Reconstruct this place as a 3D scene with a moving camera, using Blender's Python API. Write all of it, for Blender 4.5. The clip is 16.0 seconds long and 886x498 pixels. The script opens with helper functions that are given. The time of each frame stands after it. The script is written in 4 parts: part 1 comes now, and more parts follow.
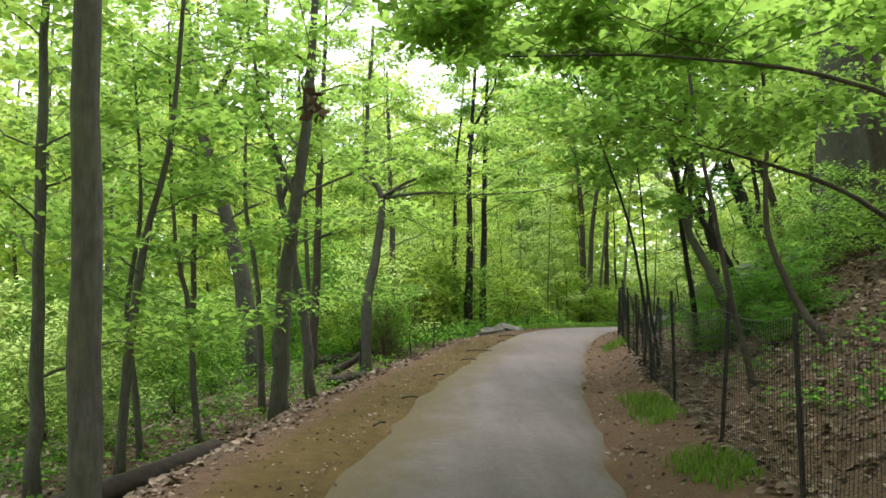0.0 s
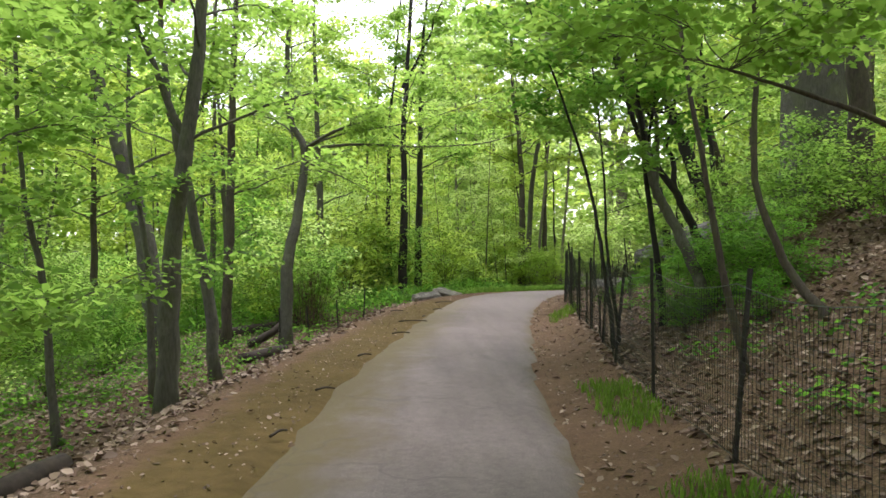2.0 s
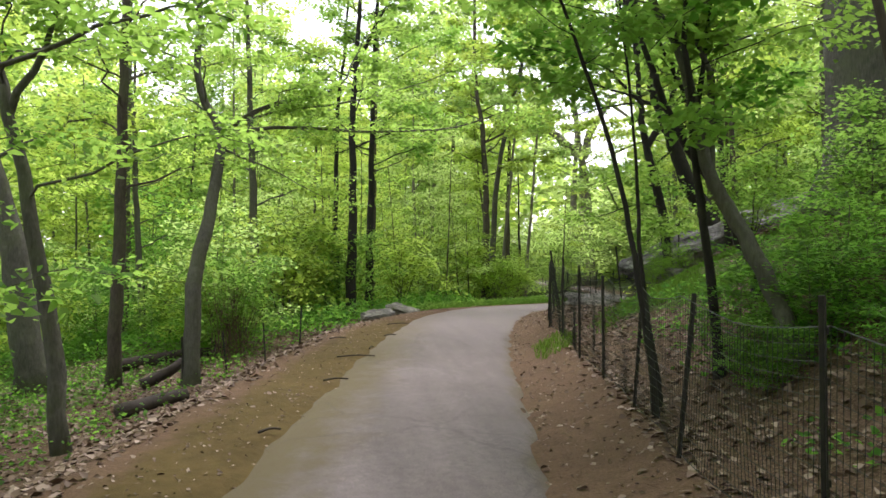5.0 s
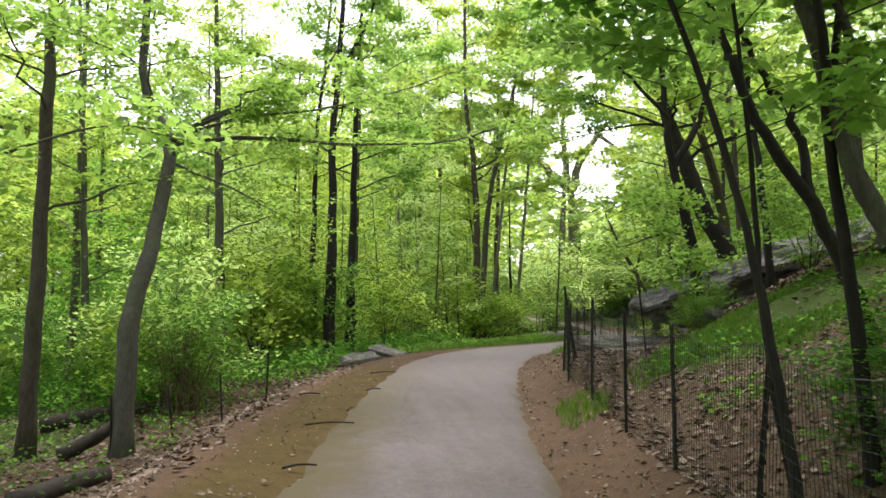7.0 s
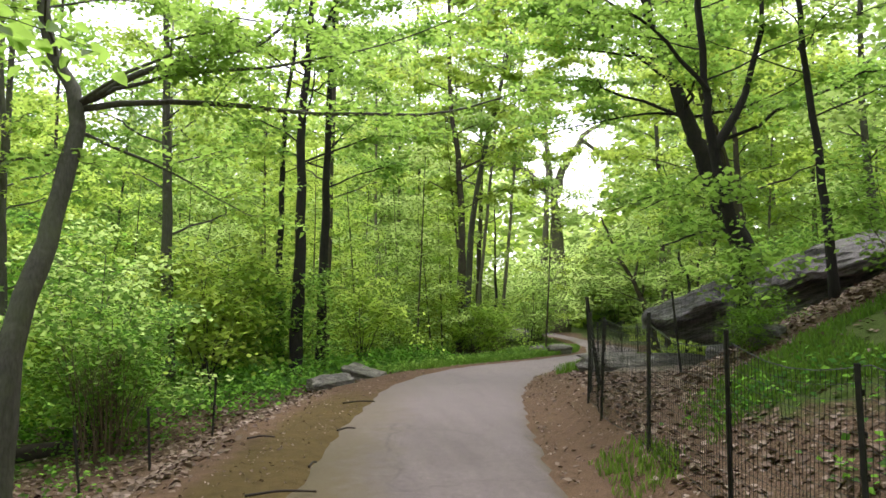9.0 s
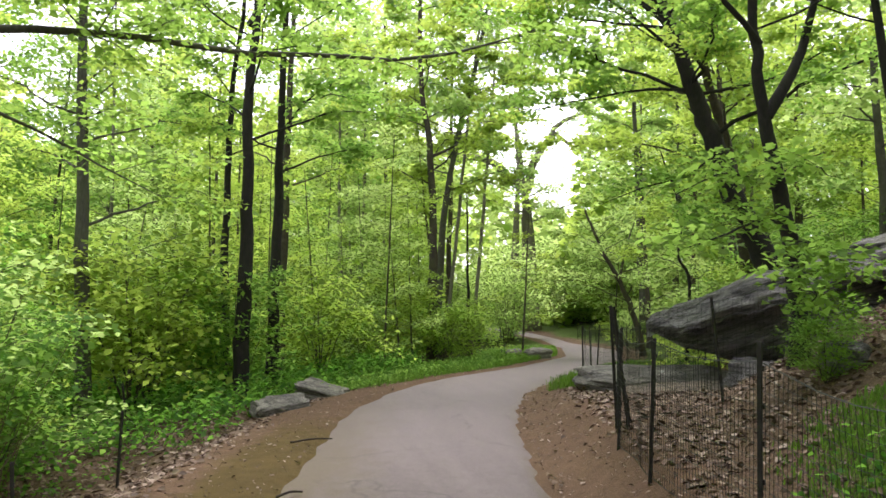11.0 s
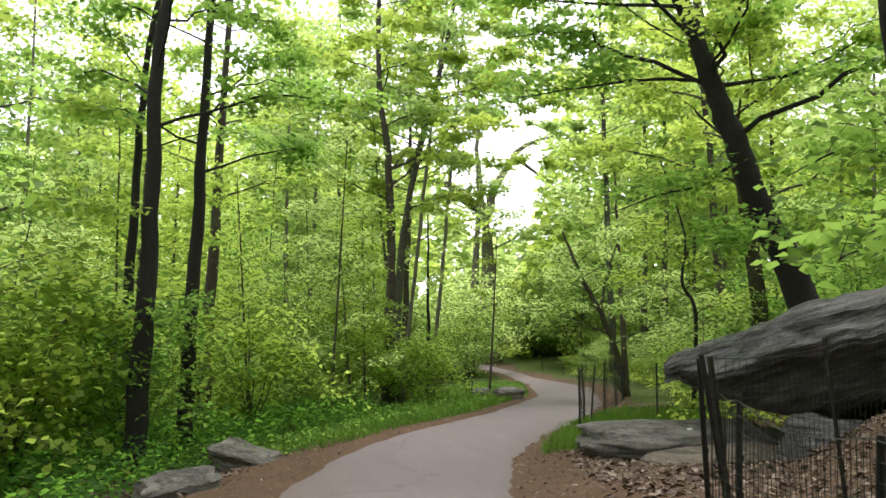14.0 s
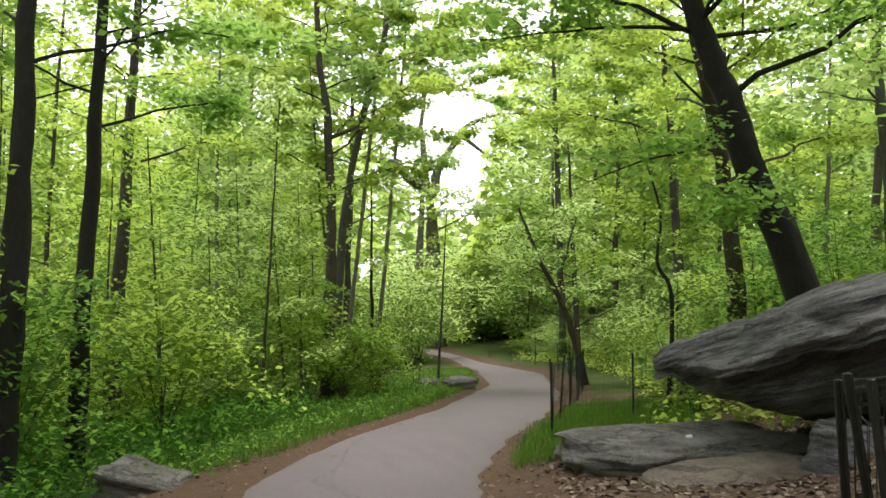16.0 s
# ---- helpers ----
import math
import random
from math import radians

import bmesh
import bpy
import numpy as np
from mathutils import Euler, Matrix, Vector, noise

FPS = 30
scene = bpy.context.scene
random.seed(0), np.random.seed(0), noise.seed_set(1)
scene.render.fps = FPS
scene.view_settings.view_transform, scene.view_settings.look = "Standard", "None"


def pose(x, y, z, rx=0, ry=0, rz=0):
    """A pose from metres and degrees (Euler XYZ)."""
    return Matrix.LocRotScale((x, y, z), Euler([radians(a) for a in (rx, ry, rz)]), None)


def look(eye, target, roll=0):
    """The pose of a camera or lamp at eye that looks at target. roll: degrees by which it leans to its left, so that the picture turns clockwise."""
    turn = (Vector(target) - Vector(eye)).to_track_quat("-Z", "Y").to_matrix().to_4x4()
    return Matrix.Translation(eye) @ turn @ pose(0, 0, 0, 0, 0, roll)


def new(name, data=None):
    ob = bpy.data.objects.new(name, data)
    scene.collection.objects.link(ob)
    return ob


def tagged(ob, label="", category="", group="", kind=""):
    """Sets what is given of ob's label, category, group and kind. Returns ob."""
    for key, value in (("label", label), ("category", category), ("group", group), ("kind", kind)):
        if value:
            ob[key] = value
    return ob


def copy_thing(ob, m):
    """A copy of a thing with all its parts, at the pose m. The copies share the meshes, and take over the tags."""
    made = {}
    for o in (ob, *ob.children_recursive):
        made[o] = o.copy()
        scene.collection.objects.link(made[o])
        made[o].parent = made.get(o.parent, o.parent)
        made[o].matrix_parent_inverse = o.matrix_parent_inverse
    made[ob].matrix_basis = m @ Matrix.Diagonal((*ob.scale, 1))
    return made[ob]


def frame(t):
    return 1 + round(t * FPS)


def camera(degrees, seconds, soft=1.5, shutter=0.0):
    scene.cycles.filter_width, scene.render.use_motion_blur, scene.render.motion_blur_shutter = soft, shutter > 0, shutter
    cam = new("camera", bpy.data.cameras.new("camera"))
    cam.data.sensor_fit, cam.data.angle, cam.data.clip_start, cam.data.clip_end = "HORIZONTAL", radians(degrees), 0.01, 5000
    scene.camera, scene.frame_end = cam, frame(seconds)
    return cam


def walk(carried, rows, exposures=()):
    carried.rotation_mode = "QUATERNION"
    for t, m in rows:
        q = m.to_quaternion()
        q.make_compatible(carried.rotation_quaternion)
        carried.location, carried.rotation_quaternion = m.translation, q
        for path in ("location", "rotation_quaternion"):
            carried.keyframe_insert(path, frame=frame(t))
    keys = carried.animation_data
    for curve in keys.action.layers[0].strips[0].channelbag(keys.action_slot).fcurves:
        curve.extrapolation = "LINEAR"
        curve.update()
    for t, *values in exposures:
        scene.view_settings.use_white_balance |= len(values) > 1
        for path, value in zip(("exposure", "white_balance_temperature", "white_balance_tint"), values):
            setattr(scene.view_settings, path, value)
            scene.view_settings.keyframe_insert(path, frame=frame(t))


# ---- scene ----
cam = camera(62.0, 16.0, soft=1.6)
PATH = [
    (0, (0.085, -0.085, 1.456), (0.046, 1.913, 1.534), 0.0),
    (0.5, (0.135, 0.323, 1.488), (0.141, 2.322, 1.523), -0.1),
    (1, (0.187, 0.748, 1.493), (0.233, 2.747, 1.487), -0.1),
    (1.5, (0.173, 1.185, 1.48), (0.268, 3.183, 1.45), 0.1),
    (2, (0.174, 1.713, 1.474), (0.308, 3.708, 1.446), 0.1),
    (2.5, (0.188, 2.29, 1.479), (0.357, 4.283, 1.458), 0.2),
    (3, (0.226, 2.825, 1.489), (0.424, 4.815, 1.465), 0.3),
    (3.5, (0.29, 3.387, 1.491), (0.507, 5.375, 1.464), 0.3),
    (4, (0.34, 3.945, 1.49), (0.573, 5.931, 1.463), 0.3),
    (6.5, (0.588, 6.831, 1.541), (0.865, 8.811, 1.595), 0.4),
    (7, (0.557, 7.39, 1.533), (0.852, 9.367, 1.614), 0.5),
    (7.5, (0.604, 8.019, 1.513), (0.907, 9.993, 1.618), 0.5),
    (8, (0.625, 8.662, 1.5), (0.946, 10.633, 1.617), 0.6),
    (8.5, (0.687, 9.298, 1.498), (1.023, 11.266, 1.614), 0.6),
    (9, (0.729, 9.891, 1.502), (1.086, 11.856, 1.61), 0.6),
    (11.5, (1.096, 12.829, 1.629), (1.572, 14.769, 1.726), 0.6),
    (12, (1.18, 13.292, 1.634), (1.68, 15.226, 1.736), 0.6),
    (12.5, (1.323, 13.806, 1.621), (1.831, 15.737, 1.737), 0.7),
    (13, (1.421, 14.315, 1.628), (1.931, 16.244, 1.768), 0.9),
    (13.5, (1.495, 14.806, 1.636), (2.028, 16.727, 1.804), 0.9),
    (14, (1.582, 15.363, 1.627), (2.148, 17.273, 1.806), 0.9),
    (14.5, (1.669, 15.898, 1.648), (2.273, 17.798, 1.8), 0.8),
    (15, (1.796, 16.355, 1.641), (2.435, 18.247, 1.767), 0.5),
    (15.5, (1.897, 16.796, 1.652), (2.574, 18.674, 1.773), 0.6),
    (16, (2.028, 17.244, 1.673), (2.745, 19.106, 1.806), 0.7),
]
walk(cam, [(t, look(eye, target, roll)) for t, eye, target, roll in PATH], [(0.0, 1.86, 6400, 13), (2.0, 1.90, 6400, 19), (4.0, 1.90, 6400, 19), (9.0, 1.80, 6400, 19), (12.0, 1.93, 6400, 20), (16.0, 1.74, 6400, 20)])

# ---- light: a bright overcast spring sky over the wood ----
world = bpy.data.worlds.new("world")
scene.world = world
world.use_nodes = True
wn, wl = world.node_tree.nodes, world.node_tree.links
sky = wn.new("ShaderNodeTexSky")
sky.sky_type, sky.sun_disc = "NISHITA", False
sky.sun_elevation, sky.sun_rotation = radians(70), radians(20)
sky.dust_density, sky.air_density = 0.6, 1.0
pale = wn.new("ShaderNodeHueSaturation")
pale.inputs["Saturation"].default_value = 0.22
wl.new(sky.outputs[0], pale.inputs["Color"])
wl.new(pale.outputs[0], wn["Background"].inputs["Color"])
wn["Background"].inputs["Strength"].default_value = 0.15
sun = new("sun", bpy.data.lights.new("sun", "SUN"))
sun.data.energy, sun.data.angle, sun.data.color = 1.3, radians(40), (1.0, 0.96, 0.9)
sun.matrix_world = look((6, 16, 47), (0, 0, 0))


# ---- materials ----
def material(name):
    m = bpy.data.materials.new(name)
    m.use_nodes = True
    return m, m.node_tree.nodes, m.node_tree.links, m.node_tree.nodes["Principled BSDF"]


def coords(n, l, scale=(1, 1, 1)):
    tc, mp = n.new("ShaderNodeTexCoord"), n.new("ShaderNodeMapping")
    mp.inputs["Scale"].default_value = scale
    l.new(tc.outputs["Object"], mp.inputs["Vector"])
    return mp.outputs[0]


def noise_tex(n, l, vec, scale, detail=5.0, rough=0.6):
    t = n.new("ShaderNodeTexNoise")
    t.inputs["Scale"].default_value, t.inputs["Detail"].default_value, t.inputs["Roughness"].default_value = scale, detail, rough
    l.new(vec, t.inputs["Vector"])
    return t.outputs["Fac"]


def ramp(n, l, fac, stops):
    r = n.new("ShaderNodeValToRGB")
    while len(r.color_ramp.elements) < len(stops):
        r.color_ramp.elements.new(0.5)
    for e, (p, c) in zip(r.color_ramp.elements, stops):
        e.position, e.color = p, (*c, 1)
    l.new(fac, r.inputs[0])
    return r.outputs[0]


def mix(n, l, fac, a, b, blend="MIX"):
    x = n.new("ShaderNodeMix")
    x.data_type, x.blend_type = "RGBA", blend
    for sock, v in ((x.inputs[0], fac), (x.inputs[6], a), (x.inputs[7], b)):
        if isinstance(v, (int, float)):
            sock.default_value = v
        elif isinstance(v, tuple):
            sock.default_value = (*v, 1)
        else:
            l.new(v, sock)
    return x.outputs[2]


def bump(n, l, b, height, strength, dist):
    k = n.new("ShaderNodeBump")
    k.inputs["Strength"].default_value, k.inputs["Distance"].default_value = strength, dist
    l.new(height, k.inputs["Height"])
    l.new(k.outputs[0], b.inputs["Normal"])


def mat_leaf(name, dark, light, through_light, share=0.5):
    m, n, l, b = material(name)
    geo, info = n.new("ShaderNodeNewGeometry"), n.new("ShaderNodeObjectInfo")
    col = ramp(n, l, geo.outputs["Random Per Island"], [(0.0, dark), (0.6, light), (1.0, tuple(min(1, c * 1.35) for c in light))])
    hs = n.new("ShaderNodeHueSaturation")
    mr = n.new("ShaderNodeMapRange")
    mr.inputs[3].default_value, mr.inputs[4].default_value = 0.482, 0.538
    l.new(info.outputs["Random"], mr.inputs[0])
    l.new(mr.outputs[0], hs.inputs["Hue"])
    l.new(col, hs.inputs["Color"])
    l.new(hs.outputs[0], b.inputs["Base Color"])
    b.inputs["Roughness"].default_value = 0.5
    b.inputs["Specular IOR Level"].default_value = 0.15
    tr = n.new("ShaderNodeBsdfTranslucent")
    l.new(mix(n, l, 0.7, hs.outputs[0], through_light), tr.inputs["Color"])
    ms = n.new("ShaderNodeMixShader")
    ms.inputs[0].default_value = share
    l.new(b.outputs[0], ms.inputs[1])
    l.new(tr.outputs[0], ms.inputs[2])
    l.new(ms.outputs[0], n["Material Output"].inputs["Surface"])
    return m


LEAF_SPRING = mat_leaf("leaf_spring", (0.10, 0.185, 0.03), (0.20, 0.32, 0.05), (0.62, 0.77, 0.14), 0.70)
LEAF_MID = mat_leaf("leaf_mid", (0.05, 0.12, 0.022), (0.11, 0.22, 0.038), (0.43, 0.66, 0.12), 0.68)
LEAF_DEEP = mat_leaf("leaf_deep", (0.03, 0.085, 0.016), (0.06, 0.15, 0.022), (0.28, 0.56, 0.07), 0.66)
# Distance haze is mixed into this leaf colour as extra paleness.
LEAF_HAZED = mat_leaf("leaf_hazed", (0.12, 0.20, 0.03), (0.20, 0.33, 0.05), (0.63, 0.78, 0.27), 0.72)


def mat_bark(name, dark, light, moss=0.15):
    m, n, l, b = material(name)
    v = coords(n, l, (1, 1, 0.22))
    w = coords(n, l)
    fine = noise_tex(n, l, v, 38, 6, 0.7)
    broad = noise_tex(n, l, w, 1.7, 4)
    col = ramp(n, l, fine, [(0.3, dark), (0.7, light)])
    col = mix(n, l, ramp(n, l, broad, [(0.45, (0, 0, 0)), (0.75, (moss * 2,) * 3)]), col, (0.10, 0.12, 0.05))
    blot = noise_tex(n, l, w, 5.0, 3)
    col = mix(n, l, ramp(n, l, blot, [(0.55, (0, 0, 0)), (0.75, (0.45, 0.45, 0.45))]), col, tuple(min(1, c * 1.7) for c in light))
    l.new(col, b.inputs["Base Color"])
    b.inputs["Roughness"].default_value = 0.9
    bump(n, l, b, fine, 0.7, 0.02)
    return m


BARK_GREY = mat_bark("bark_grey", (0.04, 0.036, 0.03), (0.105, 0.098, 0.082), 0.3)
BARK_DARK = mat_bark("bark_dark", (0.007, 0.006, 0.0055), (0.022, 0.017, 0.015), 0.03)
BARK_BROWN = mat_bark("bark_brown", (0.03, 0.023, 0.018), (0.08, 0.06, 0.047), 0.2)
# Bark lightened so that its colour carries the haze over far trunks.
BARK_HAZED = mat_bark("bark_hazed", (0.09, 0.08, 0.06), (0.20, 0.18, 0.14), 0.2)


def mat_ground():
    m, n, l, b = material("woodland_ground")
    v = coords(n, l)
    attr = {}
    for name in ("dirt", "grass", "sand"):
        a = n.new("ShaderNodeAttribute")
        a.attribute_name = name
        attr[name] = a.outputs["Fac"]
    fine, mid, broad = noise_tex(n, l, v, 45, 6, 0.7), noise_tex(n, l, v, 7, 5), noise_tex(n, l, v, 0.9, 4)
    litter = ramp(n, l, fine, [(0.3, (0.035, 0.021, 0.013)), (0.5, (0.095, 0.061, 0.040)), (0.72, (0.23, 0.165, 0.115))])
    dirt = ramp(n, l, mid, [(0.3, (0.056, 0.033, 0.022)), (0.7, (0.112, 0.068, 0.044))])
    dirt = mix(n, l, 0.35, dirt, ramp(n, l, fine, [(0.3, (0.060, 0.037, 0.022)), (0.7, (0.27, 0.18, 0.115))]))
    sand = ramp(n, l, mid, [(0.3, (0.068, 0.048, 0.018)), (0.7, (0.100, 0.070, 0.028))])
    green = ramp(n, l, fine, [(0.3, (0.040, 0.052, 0.016)), (0.7, (0.085, 0.13, 0.028))])

    def edge(fac, width):
        add, nz = n.new("ShaderNodeMath"), n.new("ShaderNodeMath")
        nz.operation, nz.inputs[1].default_value, nz.inputs[2].default_value = "MULTIPLY_ADD", 1.1, -0.55
        l.new(noise_tex(n, l, v, 4.5, 6, 0.65), nz.inputs[0])
        l.new(fac, add.inputs[0])
        l.new(nz.outputs[0], add.inputs[1])
        return ramp(n, l, add.outputs[0], [(0.5 - width, (0, 0, 0)), (0.5 + width, (1, 1, 1))])

    col = mix(n, l, edge(attr["grass"], 0.12), litter, green)
    col = mix(n, l, edge(attr["dirt"], 0.15), col, dirt)
    col = mix(n, l, edge(attr["sand"], 0.2), col, sand)
    col = mix(n, l, 0.5, col, ramp(n, l, broad, [(0.3, (0.35, 0.35, 0.35)), (0.7, (0.65, 0.65, 0.65))]), "OVERLAY")
    l.new(col, b.inputs["Base Color"])
    b.inputs["Roughness"].default_value = 0.95
    b.inputs["Specular IOR Level"].default_value = 0.12
    bump(n, l, b, fine, 0.6, 0.03)
    return m


GROUND = mat_ground()


def mat_asphalt():
    m, n, l, b = material("asphalt")
    v = coords(n, l)
    fine, broad = noise_tex(n, l, v, 130, 4, 0.7), noise_tex(n, l, v, 0.8, 5)
    col = ramp(n, l, fine, [(0.3, (0.064, 0.052, 0.053)), (0.55, (0.132, 0.108, 0.110)), (0.75, (0.245, 0.203, 0.206))])
    col = mix(n, l, 0.45, col, ramp(n, l, broad, [(0.3, (0.36, 0.34, 0.30)), (0.7, (0.62, 0.62, 0.62))]), "OVERLAY")
    col = mix(n, l, 0.4, col, ramp(n, l, noise_tex(n, l, coords(n, l, (3.2, 0.3, 1)), 1.0, 5, 0.6), [(0.3, (0.3, 0.3, 0.3)), (0.7, (0.7, 0.7, 0.7))]), "OVERLAY")
    col = mix(n, l, 0.35, col, ramp(n, l, noise_tex(n, l, v, 14, 5, 0.7), [(0.3, (0.25, 0.25, 0.25)), (0.7, (0.75, 0.75, 0.75))]), "OVERLAY")
    dust = n.new("ShaderNodeAttribute")
    dust.attribute_name = "dust"
    ad, nz = n.new("ShaderNodeMath"), n.new("ShaderNodeMath")
    nz.operation, nz.inputs[1].default_value, nz.inputs[2].default_value = "MULTIPLY_ADD", 1.0, -0.5
    l.new(noise_tex(n, l, v, 3.0, 6, 0.65), nz.inputs[0])
    l.new(dust.outputs["Fac"], ad.inputs[0])
    l.new(nz.outputs[0], ad.inputs[1])
    col = mix(n, l, ramp(n, l, ad.outputs[0], [(0.3, (0, 0, 0)), (0.8, (0.92, 0.92, 0.92))]), col, (0.082, 0.062, 0.028))
    # Brighter asphalt colour standing in for the more open light further on.
    open_light = n.new("ShaderNodeAttribute")
    open_light.attribute_name = "open_light"
    col = mix(n, l, open_light.outputs["Fac"], col, ramp(n, l, fine, [(0.3, (0.10, 0.082, 0.084)), (0.7, (0.30, 0.25, 0.255))]))
    vor = n.new("ShaderNodeTexVoronoi")
    vor.feature = "DISTANCE_TO_EDGE"
    vor.inputs["Scale"].default_value = 0.42
    wob = n.new("ShaderNodeVectorMath")
    wob.operation = "MULTIPLY_ADD"
    nz3 = n.new("ShaderNodeTexNoise")
    nz3.inputs["Scale"].default_value = 2.2
    l.new(v, nz3.inputs["Vector"])
    l.new(nz3.outputs["Color"], wob.inputs[0])
    wob.inputs[1].default_value = (0.8, 0.8, 0)
    l.new(v, wob.inputs[2])
    l.new(wob.outputs[0], vor.inputs["Vector"])
    crack = ramp(n, l, vor.outputs["Distance"], [(0.0, (1, 1, 1)), (0.011, (0, 0, 0))])
    gate = ramp(n, l, noise_tex(n, l, v, 0.55, 2), [(0.42, (0, 0, 0)), (0.48, (0.4, 0.4, 0.4))])
    col = mix(n, l, mix(n, l, 1.0, crack, gate, "MULTIPLY"), col, (0.04, 0.036, 0.032))
    l.new(col, b.inputs["Base Color"])
    b.inputs["Roughness"].default_value = 0.78
    b.inputs["Specular IOR Level"].default_value = 0.28
    bump(n, l, b, fine, 0.35, 0.006)
    return m


ASPHALT = mat_asphalt()


def mat_rock(name, dark, light):
    m, n, l, b = material(name)
    v, w = coords(n, l, (0.55, 0.55, 4.5)), coords(n, l)
    bands, fine, broad = noise_tex(n, l, v, 3.2, 10, 0.72), noise_tex(n, l, w, 30, 7, 0.75), noise_tex(n, l, w, 1.4, 5)
    col = ramp(n, l, bands, [(0.36, dark), (0.5, tuple((a + c) * 0.5 for a, c in zip(dark, light))), (0.64, light)])
    col = mix(n, l, 0.75, col, ramp(n, l, fine, [(0.32, (0.18, 0.18, 0.18)), (0.68, (0.82, 0.82, 0.82))]), "OVERLAY")
    seam = ramp(n, l, noise_tex(n, l, coords(n, l, (0.35, 0.35, 3.2)), 2.1, 6, 0.6), [(0.475, (0, 0, 0)), (0.495, (0.85, 0.85, 0.85)), (0.515, (0, 0, 0))])
    col = mix(n, l, seam, col, tuple(c * 0.35 for c in dark))
    col = mix(n, l, ramp(n, l, broad, [(0.5, (0, 0, 0)), (0.7, (0.4, 0.4, 0.4))]), col, (0.075, 0.078, 0.05))
    l.new(col, b.inputs["Base Color"])
    b.inputs["Roughness"].default_value = 0.62
    both = n.new("ShaderNodeMath")
    both.operation = "MULTIPLY_ADD"
    both.inputs[1].default_value = 0.3
    l.new(fine, both.inputs[0])
    l.new(bands, both.inputs[2])
    bump(n, l, b, both.outputs[0], 1.0, 0.14)
    return m


ROCK_GREY = mat_rock("schist_grey", (0.040, 0.035, 0.038), (0.33, 0.30, 0.315))
ROCK_BROWN = mat_rock("stone_brown", (0.12, 0.085, 0.065), (0.34, 0.26, 0.21))
ROCK_PALE = mat_rock("stone_pale", (0.085, 0.074, 0.068), (0.33, 0.295, 0.27))


def mat_plain(name, dark, light, rough=0.7, scale=20.0, metal=0.0):
    m, n, l, b = material(name)
    v = coords(n, l)
    col = ramp(n, l, noise_tex(n, l, v, scale, 5), [(0.3, dark), (0.7, light)])
    l.new(col, b.inputs["Base Color"])
    b.inputs["Roughness"].default_value, b.inputs["Metallic"].default_value = rough, metal
    return m


POST = mat_plain("post_dark_steel", (0.006, 0.007, 0.006), (0.024, 0.018, 0.015), 0.7, 30)
NET = mat_plain("net_black_plastic", (0.010, 0.012, 0.011), (0.022, 0.024, 0.022), 0.5, 30)
WOOD_DEAD = mat_plain("dead_wood", (0.014, 0.010, 0.008), (0.045, 0.031, 0.023), 0.9, 14)
TWIG = mat_plain("twig_brown", (0.07, 0.045, 0.03), (0.17, 0.115, 0.075), 0.9, 20)
WHITE = mat_plain("paper_white", (0.6, 0.6, 0.58), (0.8, 0.8, 0.78), 0.7, 20)


def mat_litter():
    m, n, l, b = material("dry_leaves")
    geo = n.new("ShaderNodeNewGeometry")
    col = ramp(n, l, geo.outputs["Random Per Island"], [(0.0, (0.05, 0.028, 0.017)), (0.35, (0.12, 0.074, 0.048)), (0.75, (0.19, 0.132, 0.096)), (1.0, (0.30, 0.225, 0.18))])
    l.new(col, b.inputs["Base Color"])
    b.inputs["Roughness"].default_value = 0.75
    return m


LITTER = mat_litter()
GRASS = mat_leaf("grass_blades", (0.03, 0.075, 0.012), (0.075, 0.155, 0.018), (0.26, 0.42, 0.06), 0.45)

# ---- plan: edges of the road, lie of the land ----
ROAD_L = [(-2.2, -30), (-1.5, -6), (-1.15, 1), (-0.87, 5.4), (-0.62, 7.6), (-0.38, 10.2), (0.2, 13.7), (0.55, 16), (1.25, 19.8), (2.2, 23.7), (3.5, 26.5), (5.2, 29.1), (7.55, 32), (12.0, 38.9), (15.5, 48), (18.7, 59), (20.2, 72), (18, 95), (12, 130)]
ROAD_R = [(0.1, -30), (0.75, -6), (1.0, 1), (1.3, 5.4), (1.62, 8), (1.85, 10.2), (2.4, 13), (2.85, 15.8), (3.67, 19.4), (4.35, 22), (5.4, 24.8), (7.2, 27.6), (9.1, 29.9), (12.4, 35), (16.8, 44), (19.9, 58.6), (22.4, 75), (20.5, 97), (14.5, 132)]
ROAD_Z = [(-60, 0.0), (0, 0.0), (10, -0.07), (18, -0.18), (24, -0.28), (27, -0.38), (37, -0.95), (55, -1.9), (75, -2.3), (140, -2.6)]


def road_z(y):
    return np.interp(y, [a for a, _ in ROAD_Z], [c for _, c in ROAD_Z])


def distance(px, py, line):
    """Least distance from points to a polyline, with the side: positive to its right."""
    best, side = np.full(px.shape, 1e9), np.ones(px.shape)
    for (ax, ay), (bx, by) in zip(line, line[1:]):
        dx, dy = bx - ax, by - ay
        k = np.clip(((px - ax) * dx + (py - ay) * dy) / (dx * dx + dy * dy), 0, 1)
        d = np.hypot(px - ax - k * dx, py - ay - k * dy)
        s = np.sign((px - ax) * dy - (py - ay) * dx)
        near = d < best
        best, side = np.where(near, d, best), np.where(near, s, side)
    return best * side


def smooth(a, b, v):
    k = np.clip((v - a) / (b - a), 0, 1)
    return k * k * (3 - 2 * k)


def wave(px, py):
    return (np.sin(px * 1.3 + 0.7 * py) * np.sin(py * 1.1 - 0.4 * px) + 0.5 * np.sin(px * 3.1 + 1.0) * np.sin(py * 2.7 + px)) * 0.5


